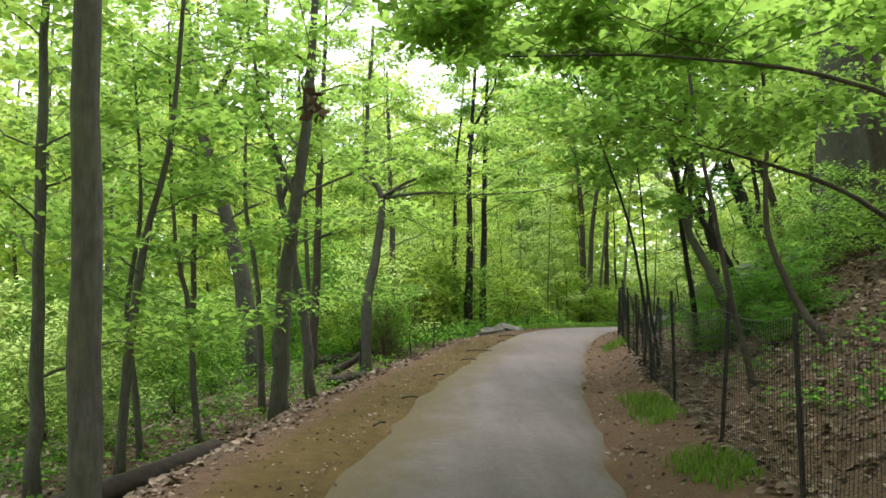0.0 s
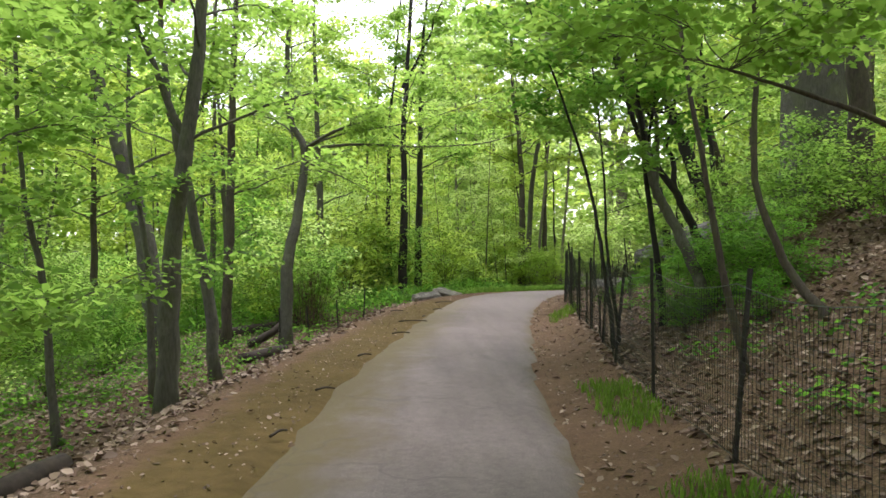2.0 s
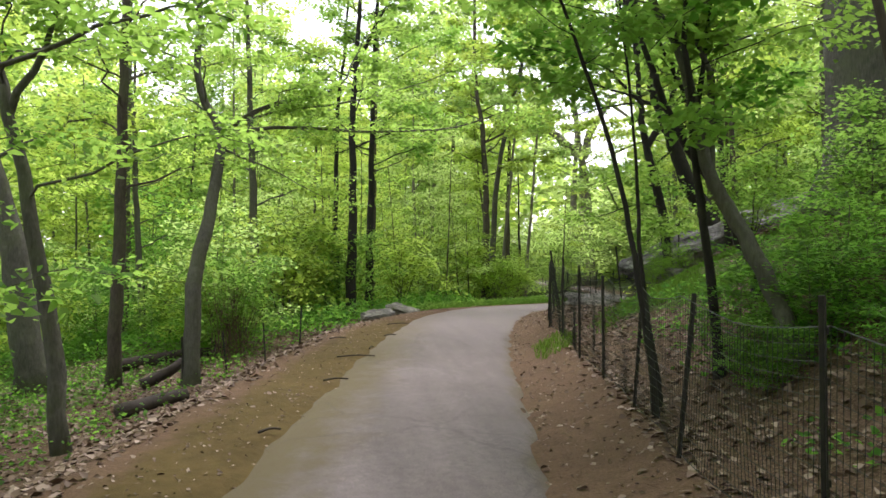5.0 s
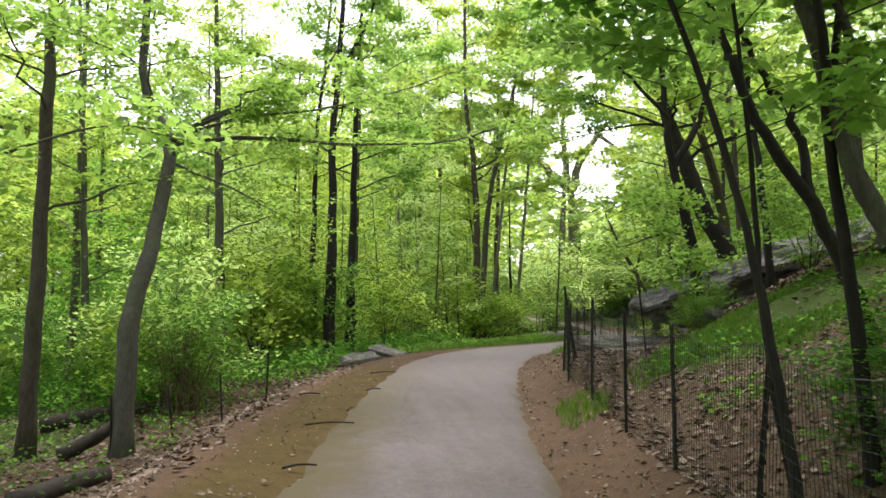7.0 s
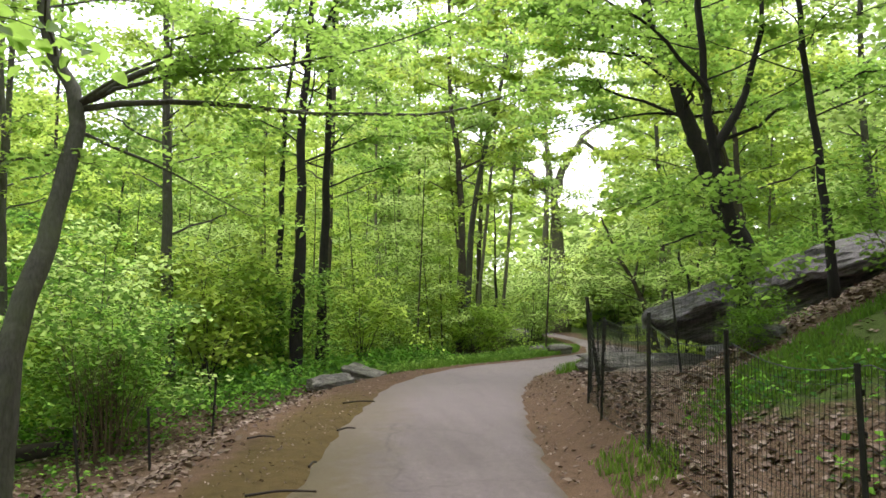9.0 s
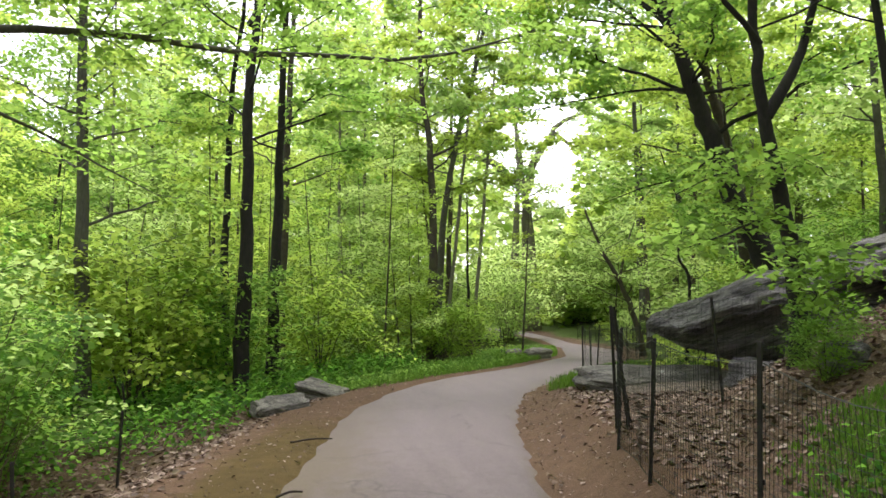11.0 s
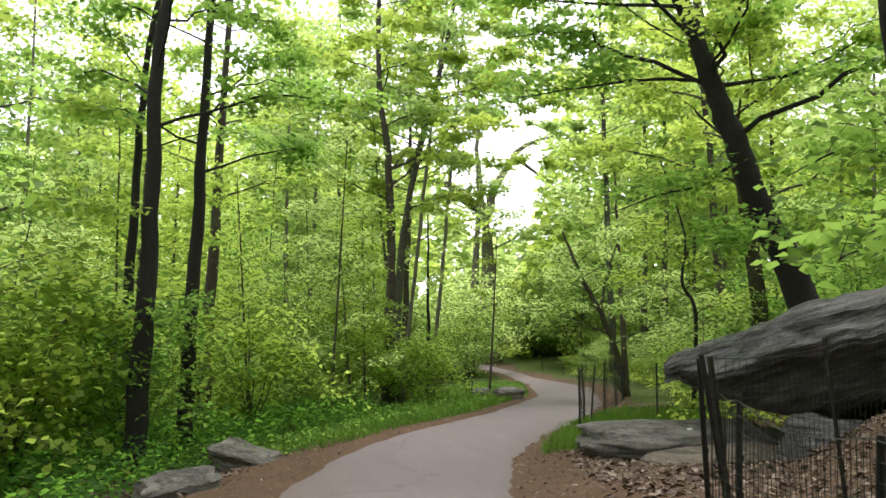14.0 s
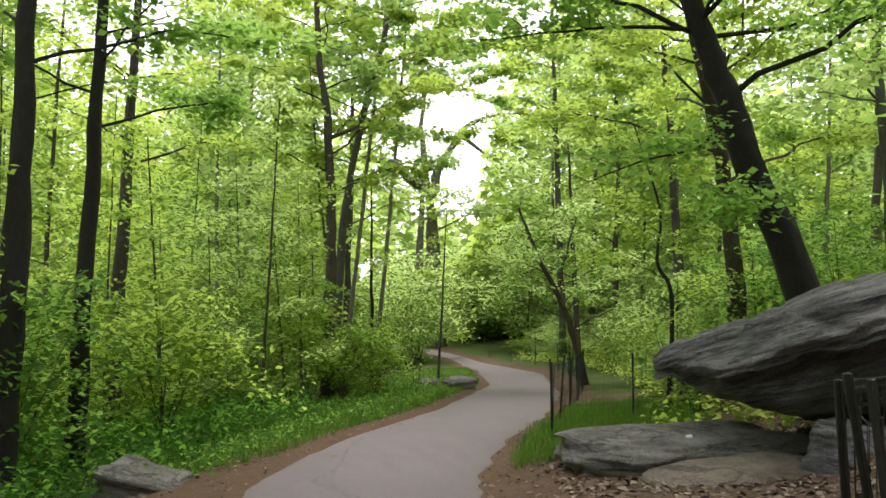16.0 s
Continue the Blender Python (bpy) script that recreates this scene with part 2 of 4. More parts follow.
def land(px, py):
    """Height of the ground, with the distances outside the left and right edges of the road."""
    px, py = np.asarray(px, float), np.asarray(py, float)
    dl, dr = -distance(px, py, ROAD_L), distance(px, py, ROAD_R)
    z = road_z(py)
    early = 1 - smooth(19, 25, py)
    fall = 0.5 * np.clip(dl - 1.15, 0, 1.1) + 0.11 * np.clip(dl - 2.2, 0, 18)
    fall_late = 0.12 * np.clip(dl - 2.0, 0, 14) + 0.22 * np.clip(dl - 0.6, 0, 0.9) * (1 - smooth(26.5, 30, py))
    z = z - np.where(dl > 0, early * fall + (1 - early) * fall_late, 0)
    start = np.interp(py, [-60, 17, 21, 23.5, 27, 30, 140], [1.25, 1.25, 2.4, 3.8, 3.8, 2.0, 2.0])
    steep = np.interp(py, [-60, 9, 14, 22, 30, 36, 140], [0.43, 0.45, 0.52, 0.44, 0.36, 0.12, 0.08])
    lift = np.interp(py, [-60, 10, 15, 18, 21, 24, 140], [0.16, 0.16, 0.26, 0.46, 0.40, 0.10, 0.12])
    rise = lift * smooth(0.15, 1.0, dr) + steep * np.clip(dr - start, 0, 9) + 0.1 * np.clip(dr - start - 9, 0, 30)
    z = z + np.where(dr > 0, rise, 0)
    out = np.maximum(dl, dr)
    z = z + np.where(out > 0, wave(px, py) * 0.09 * smooth(0.4, 3.0, out), -0.05)
    return z, dl, dr


def ground_z(x, y):
    return float(land([x], [y])[0][0])


# ---- mesh helpers ----
def mesh_object(name, verts, faces, mat, parent=None, label="", flat=True):
    me = bpy.data.meshes.new(name)
    me.from_pydata([tuple(v) for v in verts], [], faces)
    me.materials.append(mat)
    if not flat:
        me.polygons.foreach_set("use_smooth", [True] * len(me.polygons))
    ob = new(name, me)
    if parent is not None:
        ob.parent = parent
    if label:
        ob["label"] = label
    return ob


def quick_mesh(name, verts, quads, mat, parent=None):
    """A mesh from an (n, 3) array and an (m, k) array of faces."""
    me = bpy.data.meshes.new(name)
    verts, quads = np.asarray(verts, np.float32), np.asarray(quads, np.int32)
    k = quads.shape[1]
    me.vertices.add(len(verts))
    me.vertices.foreach_set("co", verts.ravel())
    me.loops.add(quads.size)
    me.loops.foreach_set("vertex_index", quads.ravel())
    me.polygons.add(len(quads))
    me.polygons.foreach_set("loop_start", np.arange(0, quads.size, k, dtype=np.int32))
    me.update(calc_edges=True)
    me.validate()
    me.materials.append(mat)
    ob = new(name, me)
    if parent is not None:
        ob.parent = parent
    return ob


def tube(verts, faces, pts, radii, sides, cap=True, rough=0.0, rng=None):
    """Adds a bent, tapered limb through pts to the lists."""
    base, up = len(verts), None
    pts = [Vector(p) for p in pts]
    for i, p in enumerate(pts):
        d = (pts[min(i + 1, len(pts) - 1)] - pts[max(i - 1, 0)]).normalized()
        if up is None:
            up = d.orthogonal().normalized()
        up = (up - d * up.dot(d)).normalized()
        side = d.cross(up)
        for s in range(sides):
            a = 2 * math.pi * s / sides
            r = radii[i] * (1 + (rng.uniform(-rough, rough) if rng and rough else 0))
            verts.append(p + (up * math.cos(a) + side * math.sin(a)) * r)
    for i in range(len(pts) - 1):
        for s in range(sides):
            a, b2 = base + i * sides + s, base + i * sides + (s + 1) % sides
            faces.append((a, b2, b2 + sides, a + sides))
    if cap:
        faces.append(tuple(base + (len(pts) - 1) * sides + s for s in range(sides)))
        faces.append(tuple(base + s for s in reversed(range(sides))))


def leaf_arrays(pos, size, rng, level=0.55, fine=True, along=None):
    """Leaf blades, folded at the rib, at the given places: points and faces."""
    n = len(pos)
    az = rng.uniform(0, 2 * np.pi, n)
    u = np.stack([np.cos(az), np.sin(az), rng.normal(-0.25, 0.35, n)], 1)
    if along is not None:
        u = u + along * 0.8
    u /= np.linalg.norm(u, axis=1)[:, None]
    nrm = np.stack([rng.normal(0, level, n), rng.normal(0, level, n), np.ones(n)], 1)
    w = np.cross(nrm, u)
    w /= np.linalg.norm(w, axis=1)[:, None]
    nn = np.cross(u, w)
    s = (size * rng.uniform(0.6, 1.35, n))[:, None]
    fold = rng.uniform(0.02, 0.22, n)[:, None]
    if fine:
        v = np.stack([pos, pos + s * (0.35 * u + 0.34 * w + fold * nn), pos + s * (0.75 * u + 0.22 * w + fold * 0.6 * nn), pos + s * 1.05 * u,
                      pos + s * (0.75 * u - 0.22 * w + fold * 0.6 * nn), pos + s * (0.35 * u - 0.34 * w + fold * nn)], 1).reshape(-1, 3)
        k = np.arange(n)[:, None] * 6
        f = np.concatenate([k + [[0, 1, 2, 3]], k + [[0, 3, 4, 5]]], 0)
    else:
        v = np.stack([pos, pos + s * (0.5 * u + 0.38 * w + fold * nn), pos + s * u, pos + s * (0.5 * u - 0.38 * w + fold * nn)], 1).reshape(-1, 3)
        f = np.arange(n)[:, None] * 4 + [[0, 1, 2, 3]]
    return v, f


# ---- trees ----
def bend(pts, steps, rng, shake):
    """A smooth line through pts, a little crooked."""
    out = []
    p = [Vector(q) for q in pts]
    p = [p[0] * 2 - p[1]] + p + [p[-1] * 2 - p[-2]]
    for i in range(1, len(p) - 2):
        for s in range(steps):
            k = s / steps
            a, b2, c, d = p[i - 1], p[i], p[i + 1], p[i + 2]
            q = 0.5 * (2 * b2 + (c - a) * k + (2 * a - 5 * b2 + 4 * c - d) * k * k + (3 * b2 - a - 3 * c + d) * k ** 3)
            out.append(q + Vector((rng.normal(0, shake), rng.normal(0, shake), 0)) * (0 if i == 1 and s == 0 else 1))
    out.append(p[-2])
    return out


def grow(name, label, pts, r0, rng, bark, leafmat, limbs=16, first=2.0, reach=2.2, leaves=4000, leaf=0.1, fine=True, extra=(), sides=9, spread=0.16, group="trees", twigs=5, category="tree", flare=1.35, rise=0.3, toward=None):
    """A tree standing at its first trunk point: trunk and limbs in one mesh, leaves in another. extra: further limbs, each a list of points and a radius."""
    root = new(name)
    foot = Vector(pts[0])
    root.location = foot
    verts, faces, ends = [], [], []
    line = bend([Vector(p) - foot for p in pts], 5, rng, min(r0 * 0.16, 0.016))
    total = len(line) - 1
    radii = [r0 * (1 - 0.72 * (i / total)) for i in range(total + 1)]
    radii[0] *= flare
    line[0] = line[0] - Vector((0, 0, 0.25))
    tube(verts, faces, line, radii, sides, True, 0.07, rng)
    arms = []
    height = line[-1].z
    for j in range(limbs):
        k = (j + rng.uniform(0, 0.8)) / max(limbs, 1)
        h = first + (height - first) * k ** 0.85
        i = min(range(total + 1), key=lambda q: abs(line[q].z - h))
        az = j * 2.4 + rng.uniform(-0.5, 0.5)
        length = reach * (1 - 0.45 * k) * rng.uniform(0.6, 1.2)
        d = Vector((math.cos(az), math.sin(az), 0))
        if toward is not None:
            d = (d + Vector(toward)).normalized()
        s = line[i]
        arm = [s, s + d * length * 0.4 + Vector((0, 0, length * rise * 0.6)), s + d * length * 0.75 + Vector((0, 0, length * rise)), s + d * length + Vector((0, 0, length * rise * 0.85))]
        arms.append((bend(arm, 3, rng, length * 0.03), min(radii[i] * 0.27, 0.012 + 0.012 * length), length))
    for arm, r in extra:
        a = [Vector(p) - foot for p in arm]
        length = sum((q - p).length for p, q in zip(a, a[1:]))
        arms.append((bend(a, 4, rng, length * 0.008), r, length))
    for j, (arm, r, length) in enumerate(arms):
        m = len(arm) - 1
        own = j >= limbs
        lv, lf = ([], []) if own else (verts, faces)
        tube(lv, lf, arm, [max(r * (1 - 0.85 * i / m), 0.004) for i in range(m + 1)], 7 if own else 5, False)
        for _ in range(max(3, int(twigs * length / 2.0))):
            k = rng.uniform(0.25, 1.0)
            s = arm[min(int(k * m), m - 1)].lerp(arm[min(int(k * m) + 1, m)], rng.uniform(0, 1))
            d = (arm[-1] - arm[0]).normalized()
            turn = rng.uniform(-1.2, 1.2)
            d = Vector((d.x * math.cos(turn) - d.y * math.sin(turn), d.x * math.sin(turn) + d.y * math.cos(turn), rng.normal(0.12, 0.2)))
            tl = rng.uniform(0.35, 1.0) * min(1.0, 0.35 + length * 0.25)
            tip = s + d * tl
            midp = s.lerp(tip, 0.5) + Vector((0, 0, 0.06 * tl))
            tube(lv, lf, [s, midp, tip], [max(r * 0.22, 0.004), max(r * 0.14, 0.003), 0.002], 3, False)
            ends.append((s, tip))
        if own:
            mesh_object("limb", lv, lf, bark, root, flat=False)
    mesh_object("trunk", verts, faces, bark, root, flat=False)
    if leaves and ends:
        leaves = int(leaves * 1.15)
        pick = rng.integers(0, len(ends), leaves)
        a = np.array([tuple(s) for s, _ in ends])[pick]
        b2 = np.array([tuple(t) for _, t in ends])[pick]
        k = rng.uniform(0.15, 1.15, leaves)[:, None]
        pos = a + (b2 - a) * k + rng.normal(0, 1, (leaves, 3)) * [spread, spread, spread * 0.45]
        v, f = leaf_arrays(pos, leaf, rng, 0.5, fine, (b2 - a))
        quick_mesh("crown", v, f, leafmat, root)
    return tagged(root, label, category, group)


def at_ground(x, y):
    return (x, y, ground_z(x, y))


def leaning(x, y, top, steps=4):
    """Trunk points from the ground at (x, y) to top."""
    z = ground_z(x, y)
    return [(x + (top[0] - x) * k, y + (top[1] - y) * k, z + (top[2] - z) * k) for k in (i / steps for i in range(steps + 1))]

# ---- structure: the ground and the road ----
def steps_to(a, b, step, far, grow_by=1.35):
    """Even steps between a and b, then widening out to far on both sides."""
    mid = list(np.arange(a, b + step * 0.5, step))
    left, right, s = [], [], step
    while (left[-1] if left else a) > -far:
        s *= grow_by
        left.append((left[-1] if left else a) - s)
    s = step
    while (right[-1] if right else b) < far:
        s *= grow_by
        right.append((right[-1] if right else b) + s)
    return np.array(left[::-1] + mid + right)


gx, gy = steps_to(-7, 16, 0.2, 500), steps_to(-3, 44, 0.24, 500)
GX, GY = np.meshgrid(gx, gy)
GZ, DL, DR = land(GX.ravel(), GY.ravel())
nx, ny = len(gx), len(gy)
ii = (np.arange(ny - 1)[:, None] * nx + np.arange(nx - 1)[None, :]).ravel()
ground = quick_mesh("ground", np.stack([GX.ravel(), GY.ravel(), GZ], 1), np.stack([ii, ii + 1, ii + nx + 1, ii + nx], 1), GROUND)
ground.data.polygons.foreach_set("use_smooth", [True] * len(ground.data.polygons))
tagged(ground, "brown woodland ground with leaf litter, bare dirt and grass", "ground", kind="structure")
yy, xx = GY.ravel(), GX.ravel()
verge_l = np.interp(yy, [-60, 5, 12, 20, 24, 27.5, 30], [0.95, 0.95, 1.0, 1.2, 1.35, 0.7, 0.35])
verge_r = np.interp(yy, [-60, 10, 18, 22, 25, 29, 60], [0.75, 0.8, 1.0, 1.3, 1.0, 0.4, 0.3])
dirt = np.where(DL > 0, 1 - smooth(verge_l * 0.85, verge_l * 1.25, DL), np.where(DR > 0, 1 - smooth(verge_r * 0.8, verge_r * 1.3, DR), 1.0))
sand = np.where(DL > 0, (1 - smooth(0.45, 1.15, DL)) * (1 - smooth(20, 25, yy)), 0) * 0.9
sand = sand + np.where((DL > -0.3) & (DL <= 0), 0.8 * (1 - smooth(20, 25, yy)), 0)
grass = np.where(DL > 0, smooth(25, 28, yy) * smooth(0.2, 0.6, DL), 0)
grass = np.maximum(grass, np.where(DL > 4, 0.75, 0))
grass = np.maximum(grass, np.exp(-(((xx - 6.0) / 1.6) ** 2 + ((yy - 16.0) / 1.5) ** 2)))
grass = np.maximum(grass, np.where((DR > 0.4) & (DR < 3), smooth(25, 26, yy) * (1 - smooth(29, 31, yy)) * 0.9, 0))
grass = np.maximum(grass, np.where(DR > 0.8, smooth(31, 34, yy) * 0.8, 0))
dirt, sand = dirt * (yy < 58), sand * (yy < 58)
for key, val in (("dirt", dirt), ("sand", sand), ("grass", grass)):
    a = ground.data.attributes.new(key, "FLOAT", "POINT")
    a.data.foreach_set("value", val.astype(np.float32))


def line_points(line, count):
    p = np.array(line, float)
    s = np.r_[0, np.cumsum(np.hypot(*np.diff(p, axis=0).T))]
    t = np.linspace(0, s[-1], count)
    return np.stack([np.interp(t, s, p[:, 0]), np.interp(t, s, p[:, 1])], 1)


def softened(p, times=6):
    for _ in range(times):
        p[1:-1] = (p[:-2] + 2 * p[1:-1] + p[2:]) / 4
    return p


COUNT, ACROSS = 520, 13
el, er = softened(line_points(ROAD_L, COUNT)), softened(line_points(ROAD_R, COUNT))
rng = np.random.default_rng(4)
rv, dust = [], []
for i in range(COUNT):
    wob_l, wob_r = 0.05 * np.sin(i * 0.9) * np.sin(i * 0.31) + rng.normal(0, 0.02), 0.05 * np.sin(i * 0.7 + 2) * np.sin(i * 0.23) + rng.normal(0, 0.02)
    for j in range(ACROSS):
        k = j / (ACROSS - 1)
        p = el[i] * (1 - k) + er[i] * k
        d = (er[i] - el[i]) / np.linalg.norm(er[i] - el[i])
        p = p + d * (wob_l * (1 - k) + wob_r * k)
        z = road_z(p[1]) + 0.03 * (1 - (2 * k - 1) ** 2)
        if j in (0, ACROSS - 1):
            z -= 0.05
        rv.append((p[0], p[1], z))
        late = float(smooth(22, 28, p[1]))
        dust.append(max(1 - k / 0.5, 0) ** 0.8 * (1 - late) + max((k - 0.86) / 0.14, 0) * 0.75 + late * max(1 - k / 0.08, 0) * 0.5)
ri = (np.arange(COUNT - 1)[:, None] * ACROSS + np.arange(ACROSS - 1)[None, :]).ravel()
road = quick_mesh("road", rv, np.stack([ri, ri + 1, ri + ACROSS + 1, ri + ACROSS], 1), ASPHALT)
road.data.polygons.foreach_set("use_smooth", [True] * len(road.data.polygons))
# Painted brightening of the road, rising from y = 15 to 24.
a = road.data.attributes.new("open_light", "FLOAT", "POINT")
a.data.foreach_set("value", np.array([0.55 * float(smooth(15, 24, p[1])) for p in rv], np.float32))
a = road.data.attributes.new("dust", "FLOAT", "POINT")
a.data.foreach_set("value", np.array(dust, np.float32))
tagged(road, "weathered grey asphalt footpath with dusty brown edges, painted brighter ahead", "path", kind="structure")


# ---- rocks ----
def rock(name, label, centre, size, seed, mat, turn=0.0, tilt=(0, 0), rough=0.16, layers=0.0, cuts=26, power=4.0, lean=(0.0, 0.0), group="rocks", step=0.03):
    """A weathered boulder: a rounded box, roughened at several scales and stepped in layers."""
    bm = bmesh.new()
    bmesh.ops.create_cube(bm, size=2)
    bmesh.ops.subdivide_edges(bm, edges=bm.edges, cuts=cuts, use_grid_fill=True)
    off = Vector((seed * 7.3, seed * 3.1, seed * 1.7))
    for v in bm.verts:
        c = v.co
        q = (abs(c.x) ** power + abs(c.y) ** power + abs(c.z) ** power) ** (1 / power)
        c = c / q
        n1 = noise.noise(c * 1.1 + off) * 1.3 + noise.noise(c * 2.6 + off) * 0.6 + noise.noise(c * 6 + off) * 0.28 + noise.noise(c * 14 + off) * 0.12
        c = c * (1 + rough * n1)
        if layers:
            band = noise.noise(Vector((c.x * 0.35, c.y * 0.35, c.z * layers)) + off) + 0.5 * noise.noise(Vector((c.x * 0.6, c.y * 0.6, c.z * layers * 2.7)) + off)
            k = 1 + step * math.tanh(band * 7) + step * 0.5 * math.tanh(8 * noise.noise(Vector((c.x * 2.2, c.y * 2.2, c.z * layers * 1.6)) - off))
            c = Vector((c.x * k, c.y * k, c.z * (1 + step * math.tanh(6 * noise.noise(Vector((c.x * 1.7, c.y * 1.7, 0)) + off)))))
        c = Vector((c.x + c.z * lean[0], c.y + c.z * lean[1], c.z))
        v.co = Vector((c.x * size[0], c.y * size[1], c.z * size[2]))
    for f in bm.faces:
        f.smooth = True
    me = bpy.data.meshes.new(name)
    bm.to_mesh(me)
    bm.free()
    me.materials.append(mat)
    ob = new(name, me)
    ob.matrix_world = pose(*centre, tilt[0], tilt[1], turn)
    return tagged(ob, label, "rock", group)


rock("stone", "flat pale grey stone lying on the dirt verge", (1.2, 24.25, ground_z(1.2, 24.25) + 0.06), (0.43, 0.30, 0.13), 1, ROCK_PALE, 12, (9, -6), 0.12, 2.0, 20, 7.0)
rock("stone", "thick grey stone with a sloping top beside the verge", (1.98, 26.15, ground_z(1.98, 26.15) + 0.07), (0.46, 0.34, 0.17), 2, ROCK_PALE, -18, (6, 13), 0.13, 2.0, 20, 7.0)
rock("rock_slab", "low flat grey rock slab beside the path", (7.85, 24.4, -0.21), (1.55, 0.62, 0.36), 5, ROCK_PALE, 4, (2, 1), 0.10, 3.0, 26, 5.0)
rock("rock_slab", "low weathered brown slab half buried in dirt and leaves", (7.75, 23.3, -0.2), (1.2, 0.62, 0.22), 6, ROCK_BROWN, 3, (0, 0), 0.12, 2.0, 18, 4.0)
rock("rock_block", "squared grey rock block under the boulder", (8.75, 22.75, 0.0), (0.6, 0.42, 0.45), 7, ROCK_GREY, 15, (0, 10), 0.12, 2.0, 20, 5.0)
rock("stone", "small rounded stone in the grass at the bend", (10.25, 37.2, ground_z(10.25, 37.2) + 0.12), (0.45, 0.35, 0.24), 8, ROCK_PALE, 20, (0, 0), 0.16, 2.0, 12)
rock("stone", "small mossy stone in the grass at the bend", (9.7, 38.2, ground_z(9.7, 38.2) + 0.1), (0.35, 0.3, 0.2), 9, ROCK_PALE, 70, (0, 0), 0.16, 2.0, 12)
rock("stone", "small grey stone in the grass behind the slab", (7.4, 25.75, ground_z(7.4, 25.75) + 0.05), (0.22, 0.16, 0.11), 10, ROCK_GREY, 0, (0, 0), 0.16, 0, 10)
rock("stone", "dark stone among leaves on the bank", (6.6, 18.6, ground_z(6.6, 18.6) + 0.06), (0.3, 0.22, 0.16), 11, ROCK_GREY, 40, (0, 0), 0.16, 0, 10)


def ledge_boulder(label, nose, turn, dip, mat, seed):
    """A great wedge of layered rock: a low nose, a sloping top, an overhanging rim and a recessed foot. x runs from the nose into the hill, y away from the open side."""
    rows, each = 120, 7
    off = Vector((seed * 5.1, seed * 2.3, seed))
    back = Matrix.Rotation(radians(dip), 4, "Y")
    verts, faces = [], []
    for i in range(rows + 1):
        x = 6.4 * (i / rows) ** 1.25
        top = float(np.interp(x, (0, 0.25, 0.55, 1.1, 1.7, 2.6, 3.9, 6.4), (0.93, 1.12, 1.27, 1.5, 1.78, 2.02, 2.46, 3.1)))
        foot = float(np.interp(x, (0, 0.3, 0.8, 1.6, 2.4, 3.2, 6.4), (0.84, 0.68, 0.50, 0.40, 0.5, 0.8, 1.4)))
        full = min(1.0, (x / 1.2) ** 0.85 + 0.03)
        rim = top - 0.50 * min(1.0, 0.1 + x / 1.3)
        low = rim - 0.24 * min(1.0, 0.35 + x / 1.5)
        mid = min(low - 0.08, (low + foot) * 0.5)
        ring = [(2.3, foot - 0.4 * full), (2.5, top - 0.5 * full), (1.9, top - 0.12), (0.8, top + 0.03), (0.1, top - 0.02), (-0.34, (top + rim) * 0.5 + 0.06), (-0.70, rim), (-0.78, (rim + low) * 0.5), (-0.66, low),
                (-0.22, low + 0.02), (-0.16, mid), (-0.30, mid - 0.05), (-0.22, (mid + foot) * 0.5), (0.0, foot), (0.6, foot - 0.05 * full), (1.4, foot - 0.2 * full)]
        for j, (ya, za) in enumerate(ring):
            yb, zb = ring[(j + 1) % len(ring)]
            for q in range(each):
                k = q / each
                p = Vector((x, (ya + (yb - ya) * k) * full, za + (zb - za) * k))
                p = back @ p
                c = p + off
                soft = 0.11 * noise.noise(c * 0.8) + 0.05 * noise.noise(c * 2.1)
                bed = Vector((c.x * 0.45, c.y * 0.45, c.z * 5.5))
                step = 0.046 * math.tanh(7 * noise.noise(bed)) + 0.020 * math.tanh(8 * noise.noise(Vector((c.x * 0.9, c.y * 0.9, c.z * 13))))
                chip = 0.045 * math.tanh(6 * noise.noise(Vector((c.x * 3.0, c.y * 1.4, c.z * 2.0)))) + 0.012 * noise.noise(c * 11)
                fade = min(1.0, 0.35 + x)
                verts.append(p + Vector((-0.3 * step, -(soft + step + chip), 0.55 * (soft + chip) + 0.3 * step)) * fade)
    n = len(ring) * each
    for i in range(rows):
        for j in range(n):
            a, b2 = i * n + j, i * n + (j + 1) % n
            faces.append((a, a + n, b2 + n, b2))
    faces.append(tuple(range(n)))
    faces.append(tuple(rows * n + j for j in reversed(range(n))))
    ob = mesh_object("boulder", verts, faces, mat, flat=False)
    ob.data.set_sharp_from_angle(angle=radians(24))
    ob.matrix_world = pose(nose[0], nose[1], 0, 0, 0, turn) @ Matrix.Rotation(radians(-dip), 4, "Y")
    return tagged(ob, label, "rock", "rocks")


ledge_boulder("huge layered grey schist boulder with an overhanging nose", (7.95, 25.1), -57, 19, ROCK_GREY, 3)


